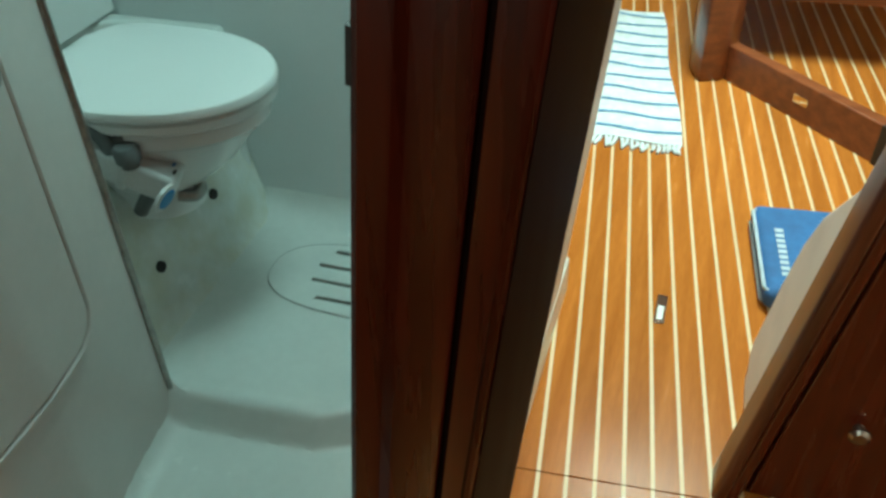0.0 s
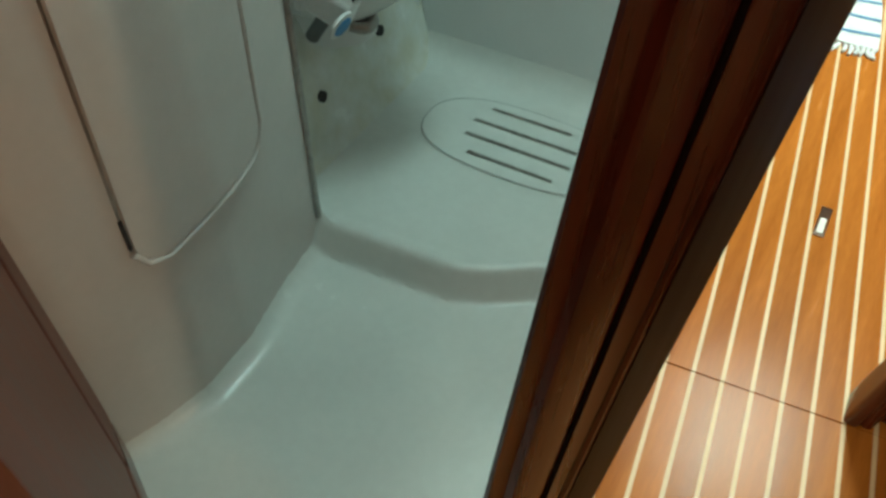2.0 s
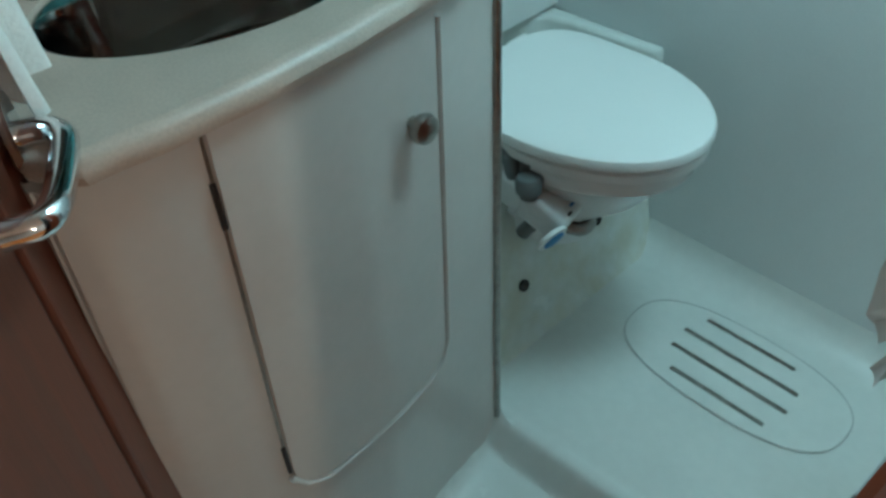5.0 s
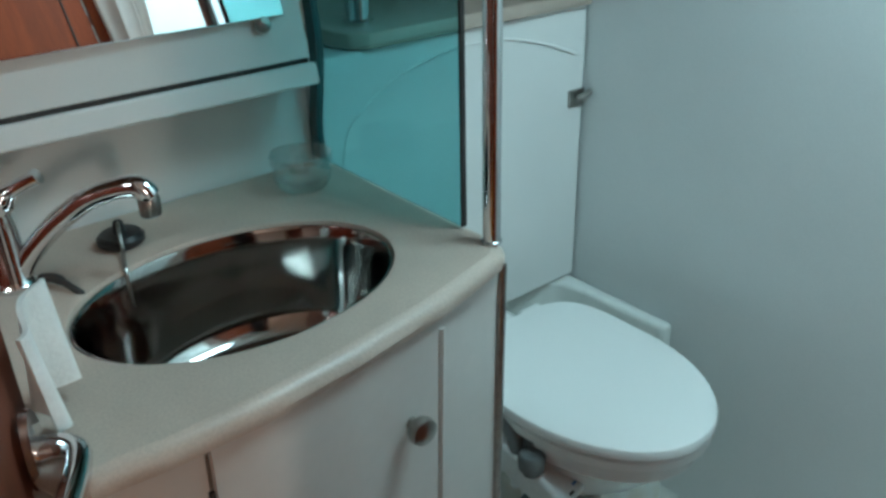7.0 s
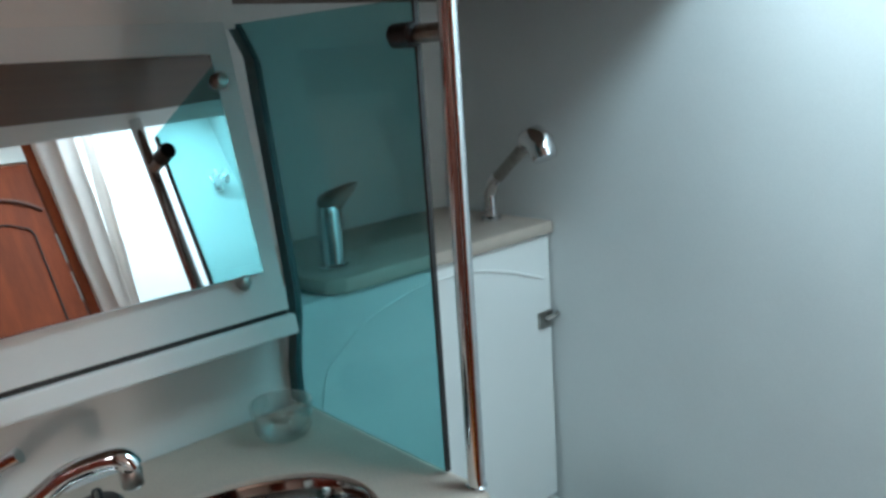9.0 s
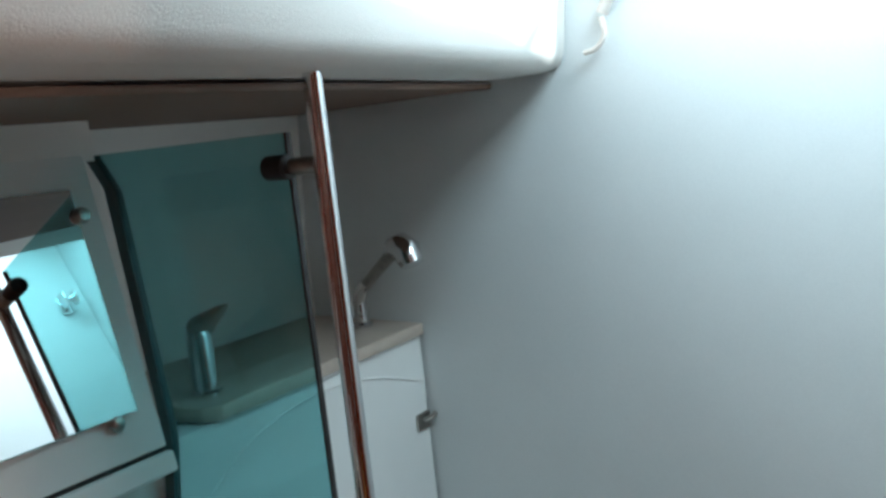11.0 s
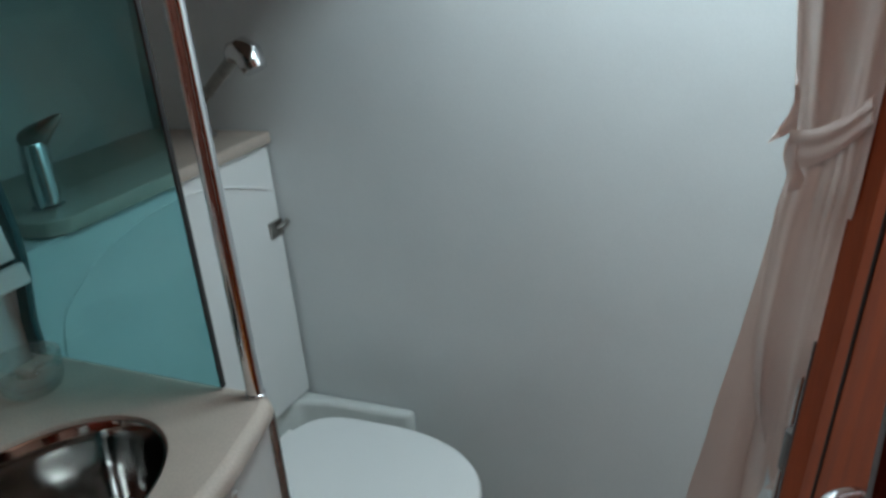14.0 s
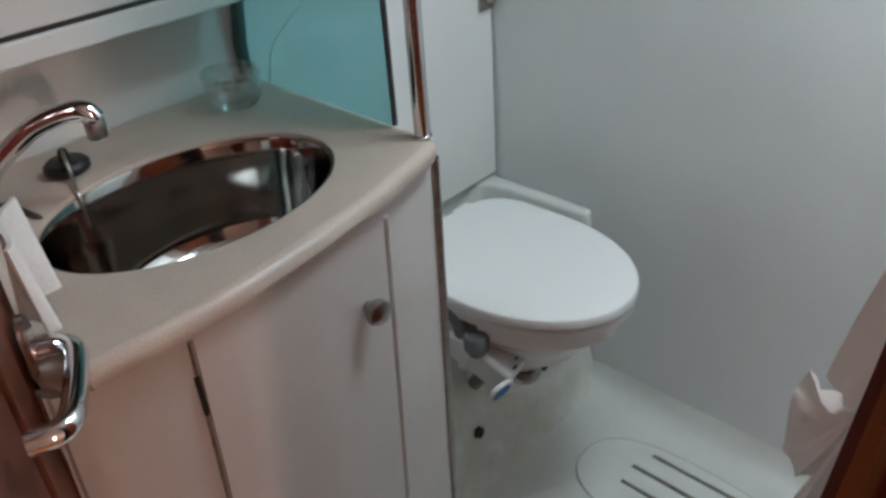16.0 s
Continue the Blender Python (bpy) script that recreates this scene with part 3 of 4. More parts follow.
def counter_outline():
    pts = [(HULL_X + 0.001, 0.014), (0.535, 0.014)] + [(0.560, 0.010), (0.574, -0.003)]
    pts += [(interp(y, FRONT_Y, FRONT_TOP), y) for y in (-0.02, -0.05, -0.08, -0.113, -0.15, -0.19, -0.224, -0.27, -0.32, -0.36, -0.40, -0.43)]
    pts += [(0.634, -0.452), (0.620, -0.468), (0.595, -0.478), (HULL_X + 0.001, -0.480)]
    return [Vector((x, y, 0)) for x, y in pts]


def outline_ray(a):
    o, d = Vector((SX, SY, 0)), Vector((math.cos(a), math.sin(a), 0))
    P_ = counter_outline()
    best = 9.0
    for p, q in zip(P_, P_[1:] + P_[:1]):
        e = q - p
        den = d.x * e.y - d.y * e.x
        if abs(den) < 1e-9:
            continue
        w = p - o
        t, s = (w.x * e.y - w.y * e.x) / den, (w.x * d.y - w.y * d.x) / den
        if t > 0 and -1e-6 <= s <= 1 + 1e-6:
            best = min(best, t)
    return o + d * best


angles = sorted([2 * math.pi * k / 76 for k in range(76)] + [math.atan2(p.y - SY, p.x - SX) % (2 * math.pi) for p in counter_outline()])
angles = angles[:96]


def counter_ring(shrink, z):
    out = []
    for a in angles:
        p = outline_ray(a)
        d = (Vector((SX, SY, 0)) - p).normalized()
        out.append(Vector((p.x + d.x * shrink, p.y + d.y * shrink, z)))
    return out


def sink_by_angle(grow, z):
    out = []
    for a in angles:
        c, s = math.cos(a), math.sin(a)
        r = 1 / math.sqrt((c / (SA + grow)) ** 2 + (s / (SB + grow)) ** 2)
        out.append(Vector((SX + r * c, SY + r * s, z)))
    return out


ct = thing("counter", "speckled beige laminate counter with a rolled front edge", "counter")
part("counter_top", loft([sink_by_angle(0.004, 0.824), sink_by_angle(0.004, 0.843), sink_by_angle(0.0075, 0.8492), sink_by_angle(0.012, 0.850), counter_ring(0.016, 0.850)], False, False), COUNTER, ct)
part("rolled_edge", loft([counter_ring(0.0161, 0.850), counter_ring(0.009, 0.8485), counter_ring(0.003, 0.844), counter_ring(0.0, 0.836), counter_ring(0.003, 0.828), counter_ring(0.012, 0.824)], False, False), COUNTER, ct)

basin = thing("wash_basin", "oval polished steel basin set into the counter", "sink")
sk = [sink_by_angle(0.0035, 0.846), sink_by_angle(0.002, 0.846), sink_by_angle(0.0, 0.842), sink_by_angle(-0.004, 0.825), sink_by_angle(-0.010, 0.79), sink_by_angle(-0.017, 0.755), sink_by_angle(-0.028, 0.732),
      sink_by_angle(-0.045, 0.722), sink_by_angle(-0.085, 0.717), sink_by_angle(-0.095, 0.7155)]
part("bowl", loft(sk, False, True), STEEL, basin)
part("drain", lathe([(0.022, 0), (0.022, 0.0025), (0.016, 0.003), (0.013, 0.001), (0.002, 0.0008)], pose(SX, SY, 0.716)), CHROME, basin)

tap = thing("faucet", "chrome mixer tap with a long spout", "faucet")
fx, fy = 0.308, -0.413
part("tap_base", lathe([(0.021, 0), (0.021, 0.005), (0.017, 0.010), (0.016, 0.070), (0.0145, 0.080), (0.004, 0.084)], pose(fx, fy, 0.851)), CHROME, tap)
part("spout", tube(spline([(fx + 0.004, fy + 0.006, 0.862), (0.317, -0.399, 0.878), (0.331, -0.378, 0.905), (0.344, -0.358, 0.924), (0.356, -0.340, 0.938), (0.370, -0.318, 0.946), (0.382, -0.300, 0.947), (0.388, -0.291, 0.936)], 5), [0.0105] * 24 + [0.0102, 0.0103, 0.0105, 0.0107, 0.0109, 0.0110, 0.0111, 0.0112, 0.0112, 0.011, 0.0108, 0.010], 14), CHROME, tap)
part("aerator", lathe([(0.009, 0), (0.0105, 0.002), (0.0105, 0.018), (0.008, 0.022)], pose(0.386, -0.294, 0.917)), NICKEL, tap)
part("lever", tube(spline([(fx, fy, 0.930), (fx + 0.006, fy + 0.008, 0.943), (fx + 0.013, fy + 0.021, 0.953), (fx + 0.026, fy + 0.040, 0.964)], 4), [0.014] * 5 + [0.011, 0.009, 0.008, 0.007, 0.007, 0.007, 0.007, 0.008], 12), CHROME, tap)

plug = thing("basin_plug", "black rubber basin plug standing on the counter", "plug")
part("plug_disc", lathe([(0.021, 0), (0.025, 0.003), (0.025, 0.009), (0.021, 0.013), (0.007, 0.014), (0.005, 0.026), (0.002, 0.028)], pose(0.285, -0.299, 0.851)), BLACK, plug)
part("plug_chain", tube(spline([(0.285, -0.299, 0.877), (0.300, -0.304, 0.872), (0.318, -0.309, 0.858), (0.336, -0.315, 0.853), (0.350, -0.319, 0.846), (0.358, -0.322, 0.80), (0.366, -0.324, 0.735)], 6), 0.0024, 6), NICKEL, plug)
cordc = thing("chain_anchor", "small dark chain anchor beside the basin", "fitting")
part("anchor_cord", tube(spline([(0.320, -0.391, 0.856), (0.336, -0.383, 0.860), (0.356, -0.374, 0.855), (0.368, -0.366, 0.842), (0.376, -0.362, 0.79)], 5), [0.005] * 8 + [0.0035] * 13, 8), DARK, cordc)

ash = thing("glass_dish", "small clear glass dish on the counter", "dish")
part("dish_bowl", lathe([(0.020, 0.0), (0.030, 0.002), (0.035, 0.010), (0.039, 0.042), (0.038, 0.044), (0.0355, 0.042), (0.032, 0.014), (0.026, 0.009), (0.004, 0.008)], pose(0.278, -0.068, 0.851), 28), CLEAR, ash)

# ---- mirror cabinet, leaning with the hull ----
BX, BZ, LEAN = 0.268, 0.998, math.atan2(0.077, 0.351)
mir_m = Matrix.Translation((BX, 0, BZ)) @ Matrix.Rotation(-LEAN, 4, "Y")   # local z runs up the leaning face, x out of it
mc = thing("mirror_cabinet", "cream cabinet front with a clipped mirror", "mirror cabinet")
part("cabinet_front", box(-0.022, 0.0, -1.0, -0.034, 0.006, 0.365, 0.002, mir_m), PANELW, mc)
part("cabinet_bottom_rail", box(-0.10, 0.006, -1.0, -0.030, -0.026, 0.0005, 0.004, mir_m), PANELW, mc)
part("shadow_gap", box(-0.05, -0.003, -1.0, -0.036, -0.006, 0.006, 0, mir_m), DARK, mc)
part("cabinet_side", box(-0.13, -0.022, -0.060, -0.036, -0.02, 0.37, 0, mir_m), PANELW, mc)
PIVOT = Matrix.Translation((0.008, -0.12, 0.19))
glass_m = mir_m @ PIVOT @ pose(0, 0, 0, 0, -1.57, 1.95) @ PIVOT.inverted()   # turned a little in its clips
mirror = part("mirror_glass", box(-0.012, 0.008, -0.85, -0.062, 0.058, 0.325, 0.0015, glass_m), MIRROR, mc, "silvered mirror pane")
for z in (0.052, 0.292):
    part("mirror_clip", lathe([(0.009, 0), (0.010, 0.004), (0.007, 0.010), (0.002, 0.011)], mir_m @ frame_m((0.004, -0.090 if z < 0.1 else -0.060, z), (0, 1, 0), (1, 0, 0))), NICKEL, mc)
tagged(part("wall_over_mirror", box(-0.09, 0.19, -1.0, -0.02, 1.345, 1.403), LINER), "cream lining above the mirror", "wall", kind="structure")

lamp = thing("strip_lamp", "small white strip lamp under the side deck, switched off", "lamp")
part("lamp_tube", tube([(0.36, -0.52, 1.372), (0.36, -0.515, 1.372), (0.36, -0.375, 1.372), (0.36, -0.37, 1.372)], [0.010, 0.014, 0.014, 0.010], 14), WHITEP, lamp)
part("lamp_base", box(0.35, 0.37, -0.50, -0.39, 1.376, 1.392, 0.002), WHITEP, lamp)

# ---- shower fittings on the shelf ----
sp = thing("shower_mixer", "chrome mixer tap behind the glass screen", "faucet")
mx0, my0 = 0.150, 0.115
part("mixer_body", lathe([(0.022, 0), (0.022, 0.005), (0.0185, 0.008), (0.0185, 0.085), (0.016, 0.092), (0.003, 0.094)], pose(mx0, my0, 1.005)), CHROME, sp)
part("mixer_lever", tube(spline([(mx0 - 0.01, my0, 1.092), (mx0 + 0.004, my0 + 0.012, 1.106), (mx0 + 0.028, my0 + 0.035, 1.128)], 4), [0.016, 0.019, 0.019, 0.018, 0.016, 0.013, 0.010, 0.007, 0.0015], 12), NICKEL, sp)
shw = thing("hand_shower", "chrome pull-out hand shower on the shelf", "shower head")
b0 = Vector((0.112, 0.485, 1.005))
part("shower_base", lathe([(0.019, 0), (0.019, 0.005), (0.013, 0.008), (0.0125, 0.02), (0.010, 0.022), (0.010, 0.03)], Matrix.Translation(b0)), CHROME, shw)
part("shower_elbow", tube(spline([b0 + Vector((0, 0, 0.026)), b0 + Vector((0.001, 0, 0.05)), b0 + Vector((0.014, -0.003, 0.070)), b0 + Vector((0.03, -0.006, 0.082))], 5), 0.0115, 12), CHROME, shw)
part("shower_handle", tube([b0 + Vector((0.028, -0.006, 0.080)), b0 + Vector((0.06, -0.012, 0.104)), b0 + Vector((0.108, -0.02, 0.138))], [0.010, 0.0105, 0.0115], 14), NICKEL, shw)
hd = b0 + Vector((0.130, -0.022, 0.150))
part("shower_head_body", tube([hd + Vector((-0.026, 0.003, -0.014)), hd + Vector((-0.018, 0.002, -0.002)), hd, hd + Vector((0.012, -0.002, -0.006)), hd + Vector((0.020, -0.004, -0.022)), hd + Vector((0.024, -0.005, -0.030))], [0.012, 0.018, 0.023, 0.024, 0.022, 0.020], 18), CHROME, shw)

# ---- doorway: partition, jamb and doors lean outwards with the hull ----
post = thing("door_jamb", "dark varnished mahogany jamb with a grooved edge, shade painted on its flank", "door frame", kind="structure")


def leaning(profile, z0=-0.14, z1=1.86):
    """An upright body whose corners (x, y, lean in x, lean in y) are given at height 0."""
    return loft([[Vector((x + kx * z, y + ky * z, z)) for x, y, kx, ky in profile] for z in (z0, (z0 + z1) / 2, z1)])


part("jamb_board", leaning([(1.0504, -0.3989, 0.0729, 0.0821), (1.0464, -0.4249, 0.0729, 0.0821), (1.0474, -0.4319, 0.0729, 0.0821), (1.0524, -0.4359, 0.0729, 0.0821), (1.0628, -0.4209, 0.0745, 0.0903), (1.0708, -0.4199, 0.0745, 0.0903), (1.0758, -0.4149, 0.0745, 0.0903), (1.0871, -0.3472, 0.0832, 0.0878)]), JAMBW, post)
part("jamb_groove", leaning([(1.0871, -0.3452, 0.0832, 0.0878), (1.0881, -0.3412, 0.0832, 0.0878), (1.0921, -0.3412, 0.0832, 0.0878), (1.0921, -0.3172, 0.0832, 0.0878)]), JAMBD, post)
part("jamb_board", leaning([(1.0931, -0.3172, 0.0832, 0.0878), (1.0931, -0.3462, 0.0832, 0.0878), (1.0994, -0.3097, 0.0977, 0.0850), (1.1054, -0.3067, 0.0977, 0.0850), (1.1084, -0.2997, 0.0977, 0.0850)]), JAMBW, post)
# the flank is the same wood, darkened to paint in its shade
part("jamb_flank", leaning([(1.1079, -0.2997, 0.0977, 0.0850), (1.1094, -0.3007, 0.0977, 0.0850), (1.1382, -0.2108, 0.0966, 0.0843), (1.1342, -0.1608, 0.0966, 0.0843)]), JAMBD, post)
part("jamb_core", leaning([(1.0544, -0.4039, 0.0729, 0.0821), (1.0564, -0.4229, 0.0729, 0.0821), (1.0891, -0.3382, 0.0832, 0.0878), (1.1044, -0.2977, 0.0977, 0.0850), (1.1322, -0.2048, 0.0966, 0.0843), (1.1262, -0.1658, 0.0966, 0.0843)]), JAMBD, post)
part("jamb_strip", leaning([(1.008, 0.075, 0.126, 0), (0.994, 0.097, 0.122, 0), (1.03, 0.097, 0.12, 0), (1.03, 0.075, 0.12, 0)]), LINW, post)

# the door of the head stands open against the passage side, hinged beside the partition
JA, JB = (1.068, -0.275, 0.096, 0.075), (1.004, 0.071, 0.126, 0.0)
hd_door = thing("head_door", "mahogany door with an arched panel, standing open", "door")


def lining(s0, s1, out, depth=0.022, z0=0.02, z1=1.635):
    a = [p + (q - p) * s0 for p, q in zip(JA, JB)]
    b = [p + (q - p) * s1 for p, q in zip(JA, JB)]
    return leaning([(a[0] - out, a[1], a[2], a[3]), (b[0] - out, b[1], b[2], b[3]), (b[0] + depth, b[1], b[2], b[3]), (a[0] + depth, a[1], a[2], a[3])], z0, z1)


def lining_at(q, z, out=0.0):
    p = [a + (b - a) * q + (c + (d - c) * q) * z for a, b, c, d in zip(JA[:2], JB[:2], JA[2:], JB[2:])]
    return Vector((p[0] - out, p[1], z))


part("door_leaf", lining(0.0, 0.985, 0.0), LINW, hd_door)
part("door_rebate", lining(0.985, 1.0, -0.006, 0.018), DARK, hd_door, "dark gap at the hinged edge")
tagged(part("wall_over_door", lining(0.0, 1.0, 0.002, 0.03, 1.64, 1.86), LINER), "cream lining above the door", "wall", kind="structure")
ARCH = spline([lining_at(q, z, 0.001) for q, z in ((0.03, 1.514), (0.17, 1.538), (0.34, 1.553), (0.5, 1.557), (0.66, 1.553), (0.83, 1.538), (0.965, 1.514))], 5)
part("arched_moulding", tube(ARCH, 0.0045, 8), VENEER, hd_door)
INNER = [lining_at(q, z, 0.0005) for q, z in ((0.82, 0.62), (0.82, 1.40), (0.82, 1.462), (0.79, 1.478), (0.65, 1.494), (0.5, 1.499), (0.35, 1.494), (0.21, 1.478), (0.18, 1.462), (0.18, 1.40), (0.18, 0.62))]
part("panel_line", tube(INNER, 0.0018, 6), DARK, hd_door)
for z in (1.325, 1.418):
    part("hinge", tube([lining_at(0.99, z - 0.035, 0.0), lining_at(0.99, z + 0.035, 0.0)], 0.0019, 10), NICKEL, hd_door, "nickel hinge knuckle")
bracket = thing("shower_bracket", "small chrome hand shower bracket on the partition", "bracket")
bk = frame_m((1.012 + 0.11 * 1.505 - 0.001, 0.48, 1.505), (0, 1, 0), (-1, 0, 0.11))
part("bracket_plate", box(-0.012, 0.012, -0.024, 0.024, 0.0, 0.006, 0.003, bk), CHROME, bracket)
part("bracket_arm", box(-0.008, 0.008, -0.010, 0.010, 0.006, 0.028, 0.003, bk), CHROME, bracket)
for sgn in (-1, 1):
    part("bracket_jaw", box(sgn * 0.014 - 0.004, sgn * 0.014 + 0.004, -0.018, 0.018, 0.022, 0.046, 0.003, bk), CHROME, bracket)
part("strike_plate", leaning([(1.0439, -0.4309, 0.0729, 0.0821), (1.0439, -0.4089, 0.0729, 0.0821), (1.0484, -0.4089, 0.0729, 0.0821), (1.0484, -0.4329, 0.0729, 0.0821)], 0.881, 0.913), DARK, post)

seal = thing("door_seal", "bent chrome and black edge strip on the partition", "seal strip")
part("chrome_strip", tube(spline([(0.998, 0.03, 0.03), (1.008, 0.085, 0.10), (1.018, 0.125, 0.16), (1.026, 0.140, 0.24), (1.068, 0.143, 0.60), (1.106, 0.143, 0.93)], 5), 0.0038, 10), CHROME, seal)
part("black_strip", tube(spline([(1.004, 0.012, 0.03), (1.014, 0.067, 0.10), (1.024, 0.107, 0.16), (1.032, 0.122, 0.24), (1.073, 0.125, 0.60), (1.111, 0.125, 0.93)], 5), 0.0042, 10), BLACK, seal)
for z in (0.21, 0.80):
    part("strip_bracket", tube([(1.002 + 0.115 * (z - 0.022), 0.138, z - 0.022), (1.002 + 0.115 * (z + 0.022), 0.138, z + 0.022)], 0.0085, 10), GREYP, seal)


def lever_handle(name, label, spindle, out, along, mat=CHROME):
    """A door lever: rose, spindle, grip along the door, end turned back to it."""
    s, o, a = Vector(spindle), Vector(out).normalized(), Vector(along).normalized()
    h = thing(name, label, "door handle")
    part("rose", loft([[s + Vector((0, 0, z)) * 1 + a * (0.014 * c) + o * d for c, z in ((math.cos(t), 0.035 * math.sin(t)) for t in (2 * math.pi * k / 24 for k in range(24)))] for d in (0.0, 0.004, 0.006)]), mat, h)
    pts = spline([s + o * 0.004, s + o * 0.022, s + o * 0.034 + a * 0.012, s + o * 0.037 + a * 0.045, s + o * 0.036 + a * 0.088, s + o * 0.028 + a * 0.103, s + o * 0.008 + a * 0.108], 5)
    part("grip", tube(pts, 0.0095, 16), mat, h)
    return h


LD = Vector((0.88, -0.475, 0)).normalized()
LN = Vector((0.475, 0.88, 0)).normalized()
ld_m = Matrix.Translation((0.627, -0.505, 0)) @ Matrix((LD, LN, Vector((0, 0, 1)))).transposed().to_4x4()
ld = thing("cabin_door", "mahogany veneer door with a solid edge, folded beside the vanity", "door")
part("door_panel", box(0.005, 0.345, -0.036, 0.0, 0.13, 1.86, 0.003, ld_m), VENEER, ld)
part("door_edge", box(-0.085, -0.004, -0.036, 0.002, 0.12, 1.86, 0.004, ld_m), VENEER, ld)
part("edge_groove", box(-0.004, 0.005, -0.034, -0.004, 0.125, 1.86, 0, ld_m), DARK, ld)
part("bottom_edge", box(-0.003, 0.345, -0.036, 0.002, 0.088, 0.122, 0.004, ld_m), VENEER, ld)
part("bottom_groove", box(-0.003, 0.345, -0.034, -0.003, 0.122, 0.130, 0, ld_m), DARK, ld)
tagged(part("sill", box(-0.12, 0.40, -0.05, 0.0, -0.16, 0.088, 0, ld_m), MAHOGD), "dark wooden sill under the cabin door", "sill", kind="structure")
lever_handle("door_lever", "curved chrome door lever", Vector((0.582, -0.476, 0.856)) + LN * 0.004, LN, LD)

towel = thing("hand_towel", "white cloth hanging by the door edge", "towel")


def towel_point(u, v):
    w = 0.010 * math.sin(u * 9) * (0.4 + v)
    p = Vector((0.542, -0.452, 0.948)) + LD * (0.080 * (u - 0.5) * (1 - 0.2 * v)) + LN * (0.012 + w)
    return p + Vector((0, 0, -0.085 * v + 0.006 * math.sin(u * 5)))


part("towel_cloth", sheet(towel_point, 24, 14, 0.004), PAPER, towel)

lever_handle("door_lever", "curved chrome door lever on the open arched door", lining_at(0.16, 0.978, 0.001), (-1, -0.1, 0), (0.2, -1, -0.1))

# ---- curtain ----
cur = thing("shower_curtain", "cream shower curtain gathered with a cloth tie", "curtain")
CZ = [0.66, 0.70, 0.76, 0.805, 0.847, 0.909, 0.987, 1.052, 1.10, 1.16, 1.25, 1.38, 1.84]
CL = [1.090, 1.080, 1.064, 1.055, 1.0505, 1.0505, 1.059, 1.066, 1.0775, 1.0785, 1.077, 1.073, 1.055]
RZ = [0.50, 0.56, 0.65, 0.73, 0.79, 0.90, 1.00, 1.07, 1.10]
RL = [0.950, 0.961, 0.979, 0.998, 1.010, 1.036, 1.057, 1.071, 1.076]
IZ = [0.50, 0.60, 0.72, 0.80, 0.90]
IL = [1.012, 1.030, 1.042, 1.055, 1.064]


def crumple(x, z, amp):
    return amp * (noise.noise(Vector((x * 22, z * 9, 1.7))) + 0.5 * noise.noise(Vector((x * 60, z * 24, 5.1))))


def hang_y(z):
    """The cloth hangs close to the door edge above its tie and swings forward to its knotted hem."""
    return interp(z, [0.55, 0.80, 1.08, 1.84], [0.245, 0.195, 0.128, 0.128])


def curtain_point(u, v):
    z = 1.735 - 1.075 * v
    left, right = interp(z, CZ, CL), 1.001 + 0.119 * z
    k = min(1.0, abs(z - 1.085) / 0.26)
    # two broad pleats with a deep fold between them, pulled in by the tie
    w = u + 0.05 * math.sin(2.2 * z + 1.0) * (z > 1.08)
    lobes = 0.5 - 0.5 * math.cos(2 * math.pi * (w * 1.9 + 0.12))
    fine_ = math.sin(w * 21 + 1.3 * math.sin(z * 3)) * 0.0006
    pinch = 0.0018 * (1 - k) ** 3 * math.sin(u * 34 + 2 * math.sin(u * 9))
    x = left + (right - left) * u + 0.006 * k * math.sin(2 * math.pi * (w * 1.9 + 0.12)) * math.sin(math.pi * u)
    y = hang_y(z) - 0.038 * u ** 1.3 - (0.004 + (0.018 if z > 1.08 else 0.007) * k) * lobes * smooth01(u * 4) * (1 - 0.4 * u) + fine_ * k + pinch + crumple(x, z, 0.0022)
    return Vector((x, y, z))


part("curtain_cloth", sheet(curtain_point, 96, 120, 0.0014), CLOTH, cur)


def behind_fold(u, v):
    """A second layer that shows as a thin slip behind the gathered edge above the tie."""
    z = 1.735 - 0.60 * v
    left = interp(z, [1.13, 1.20, 1.30, 1.40, 1.84], [1.078, 1.075, 1.070, 1.063, 1.040])
    return Vector((left + 0.05 * u, hang_y(z) + 0.030 * (1 - v) + 0.008 + 0.006 * math.sin(u * 6) + crumple(left + u * 0.1, z, 0.003), z))


part("curtain_layer", sheet(behind_fold, 24, 60, 0.0014), CLOTH, cur)


def back_pleat(u, v):
    z = 1.10 - 0.565 * v - 0.03 * u * v
    left, right = interp(z, RZ, RL), interp(z, IZ, IL) + 0.012
    x = left + (right - left) * u
    return Vector((x + 0.004 * v, hang_y(z) + 0.018 - 0.012 * math.sin(u * 3.0) * v + 0.010 * v * math.sin(u * 7.0 + 1) * u + crumple(x, z, 0.003), z))


part("back_pleat", sheet(back_pleat, 40, 60, 0.0014), CLOTH, cur)


def inner_pleat(u, v):
    z = 0.90 - (0.37 - 0.18 * u) * v
    left, right = interp(z, IZ, IL), 0.990 + 0.110 * z
    x = left + (right - left) * u
    return Vector((x, hang_y(z) + 0.016 - 0.035 * u ** 1.4 + 0.012 * v * math.sin(u * 6.0 + 0.3) * smooth01(u * 4) + crumple(x, z, 0.004), z))


part("inner_pleat", sheet(inner_pleat, 40, 50, 0.0014), CLOTH, cur)


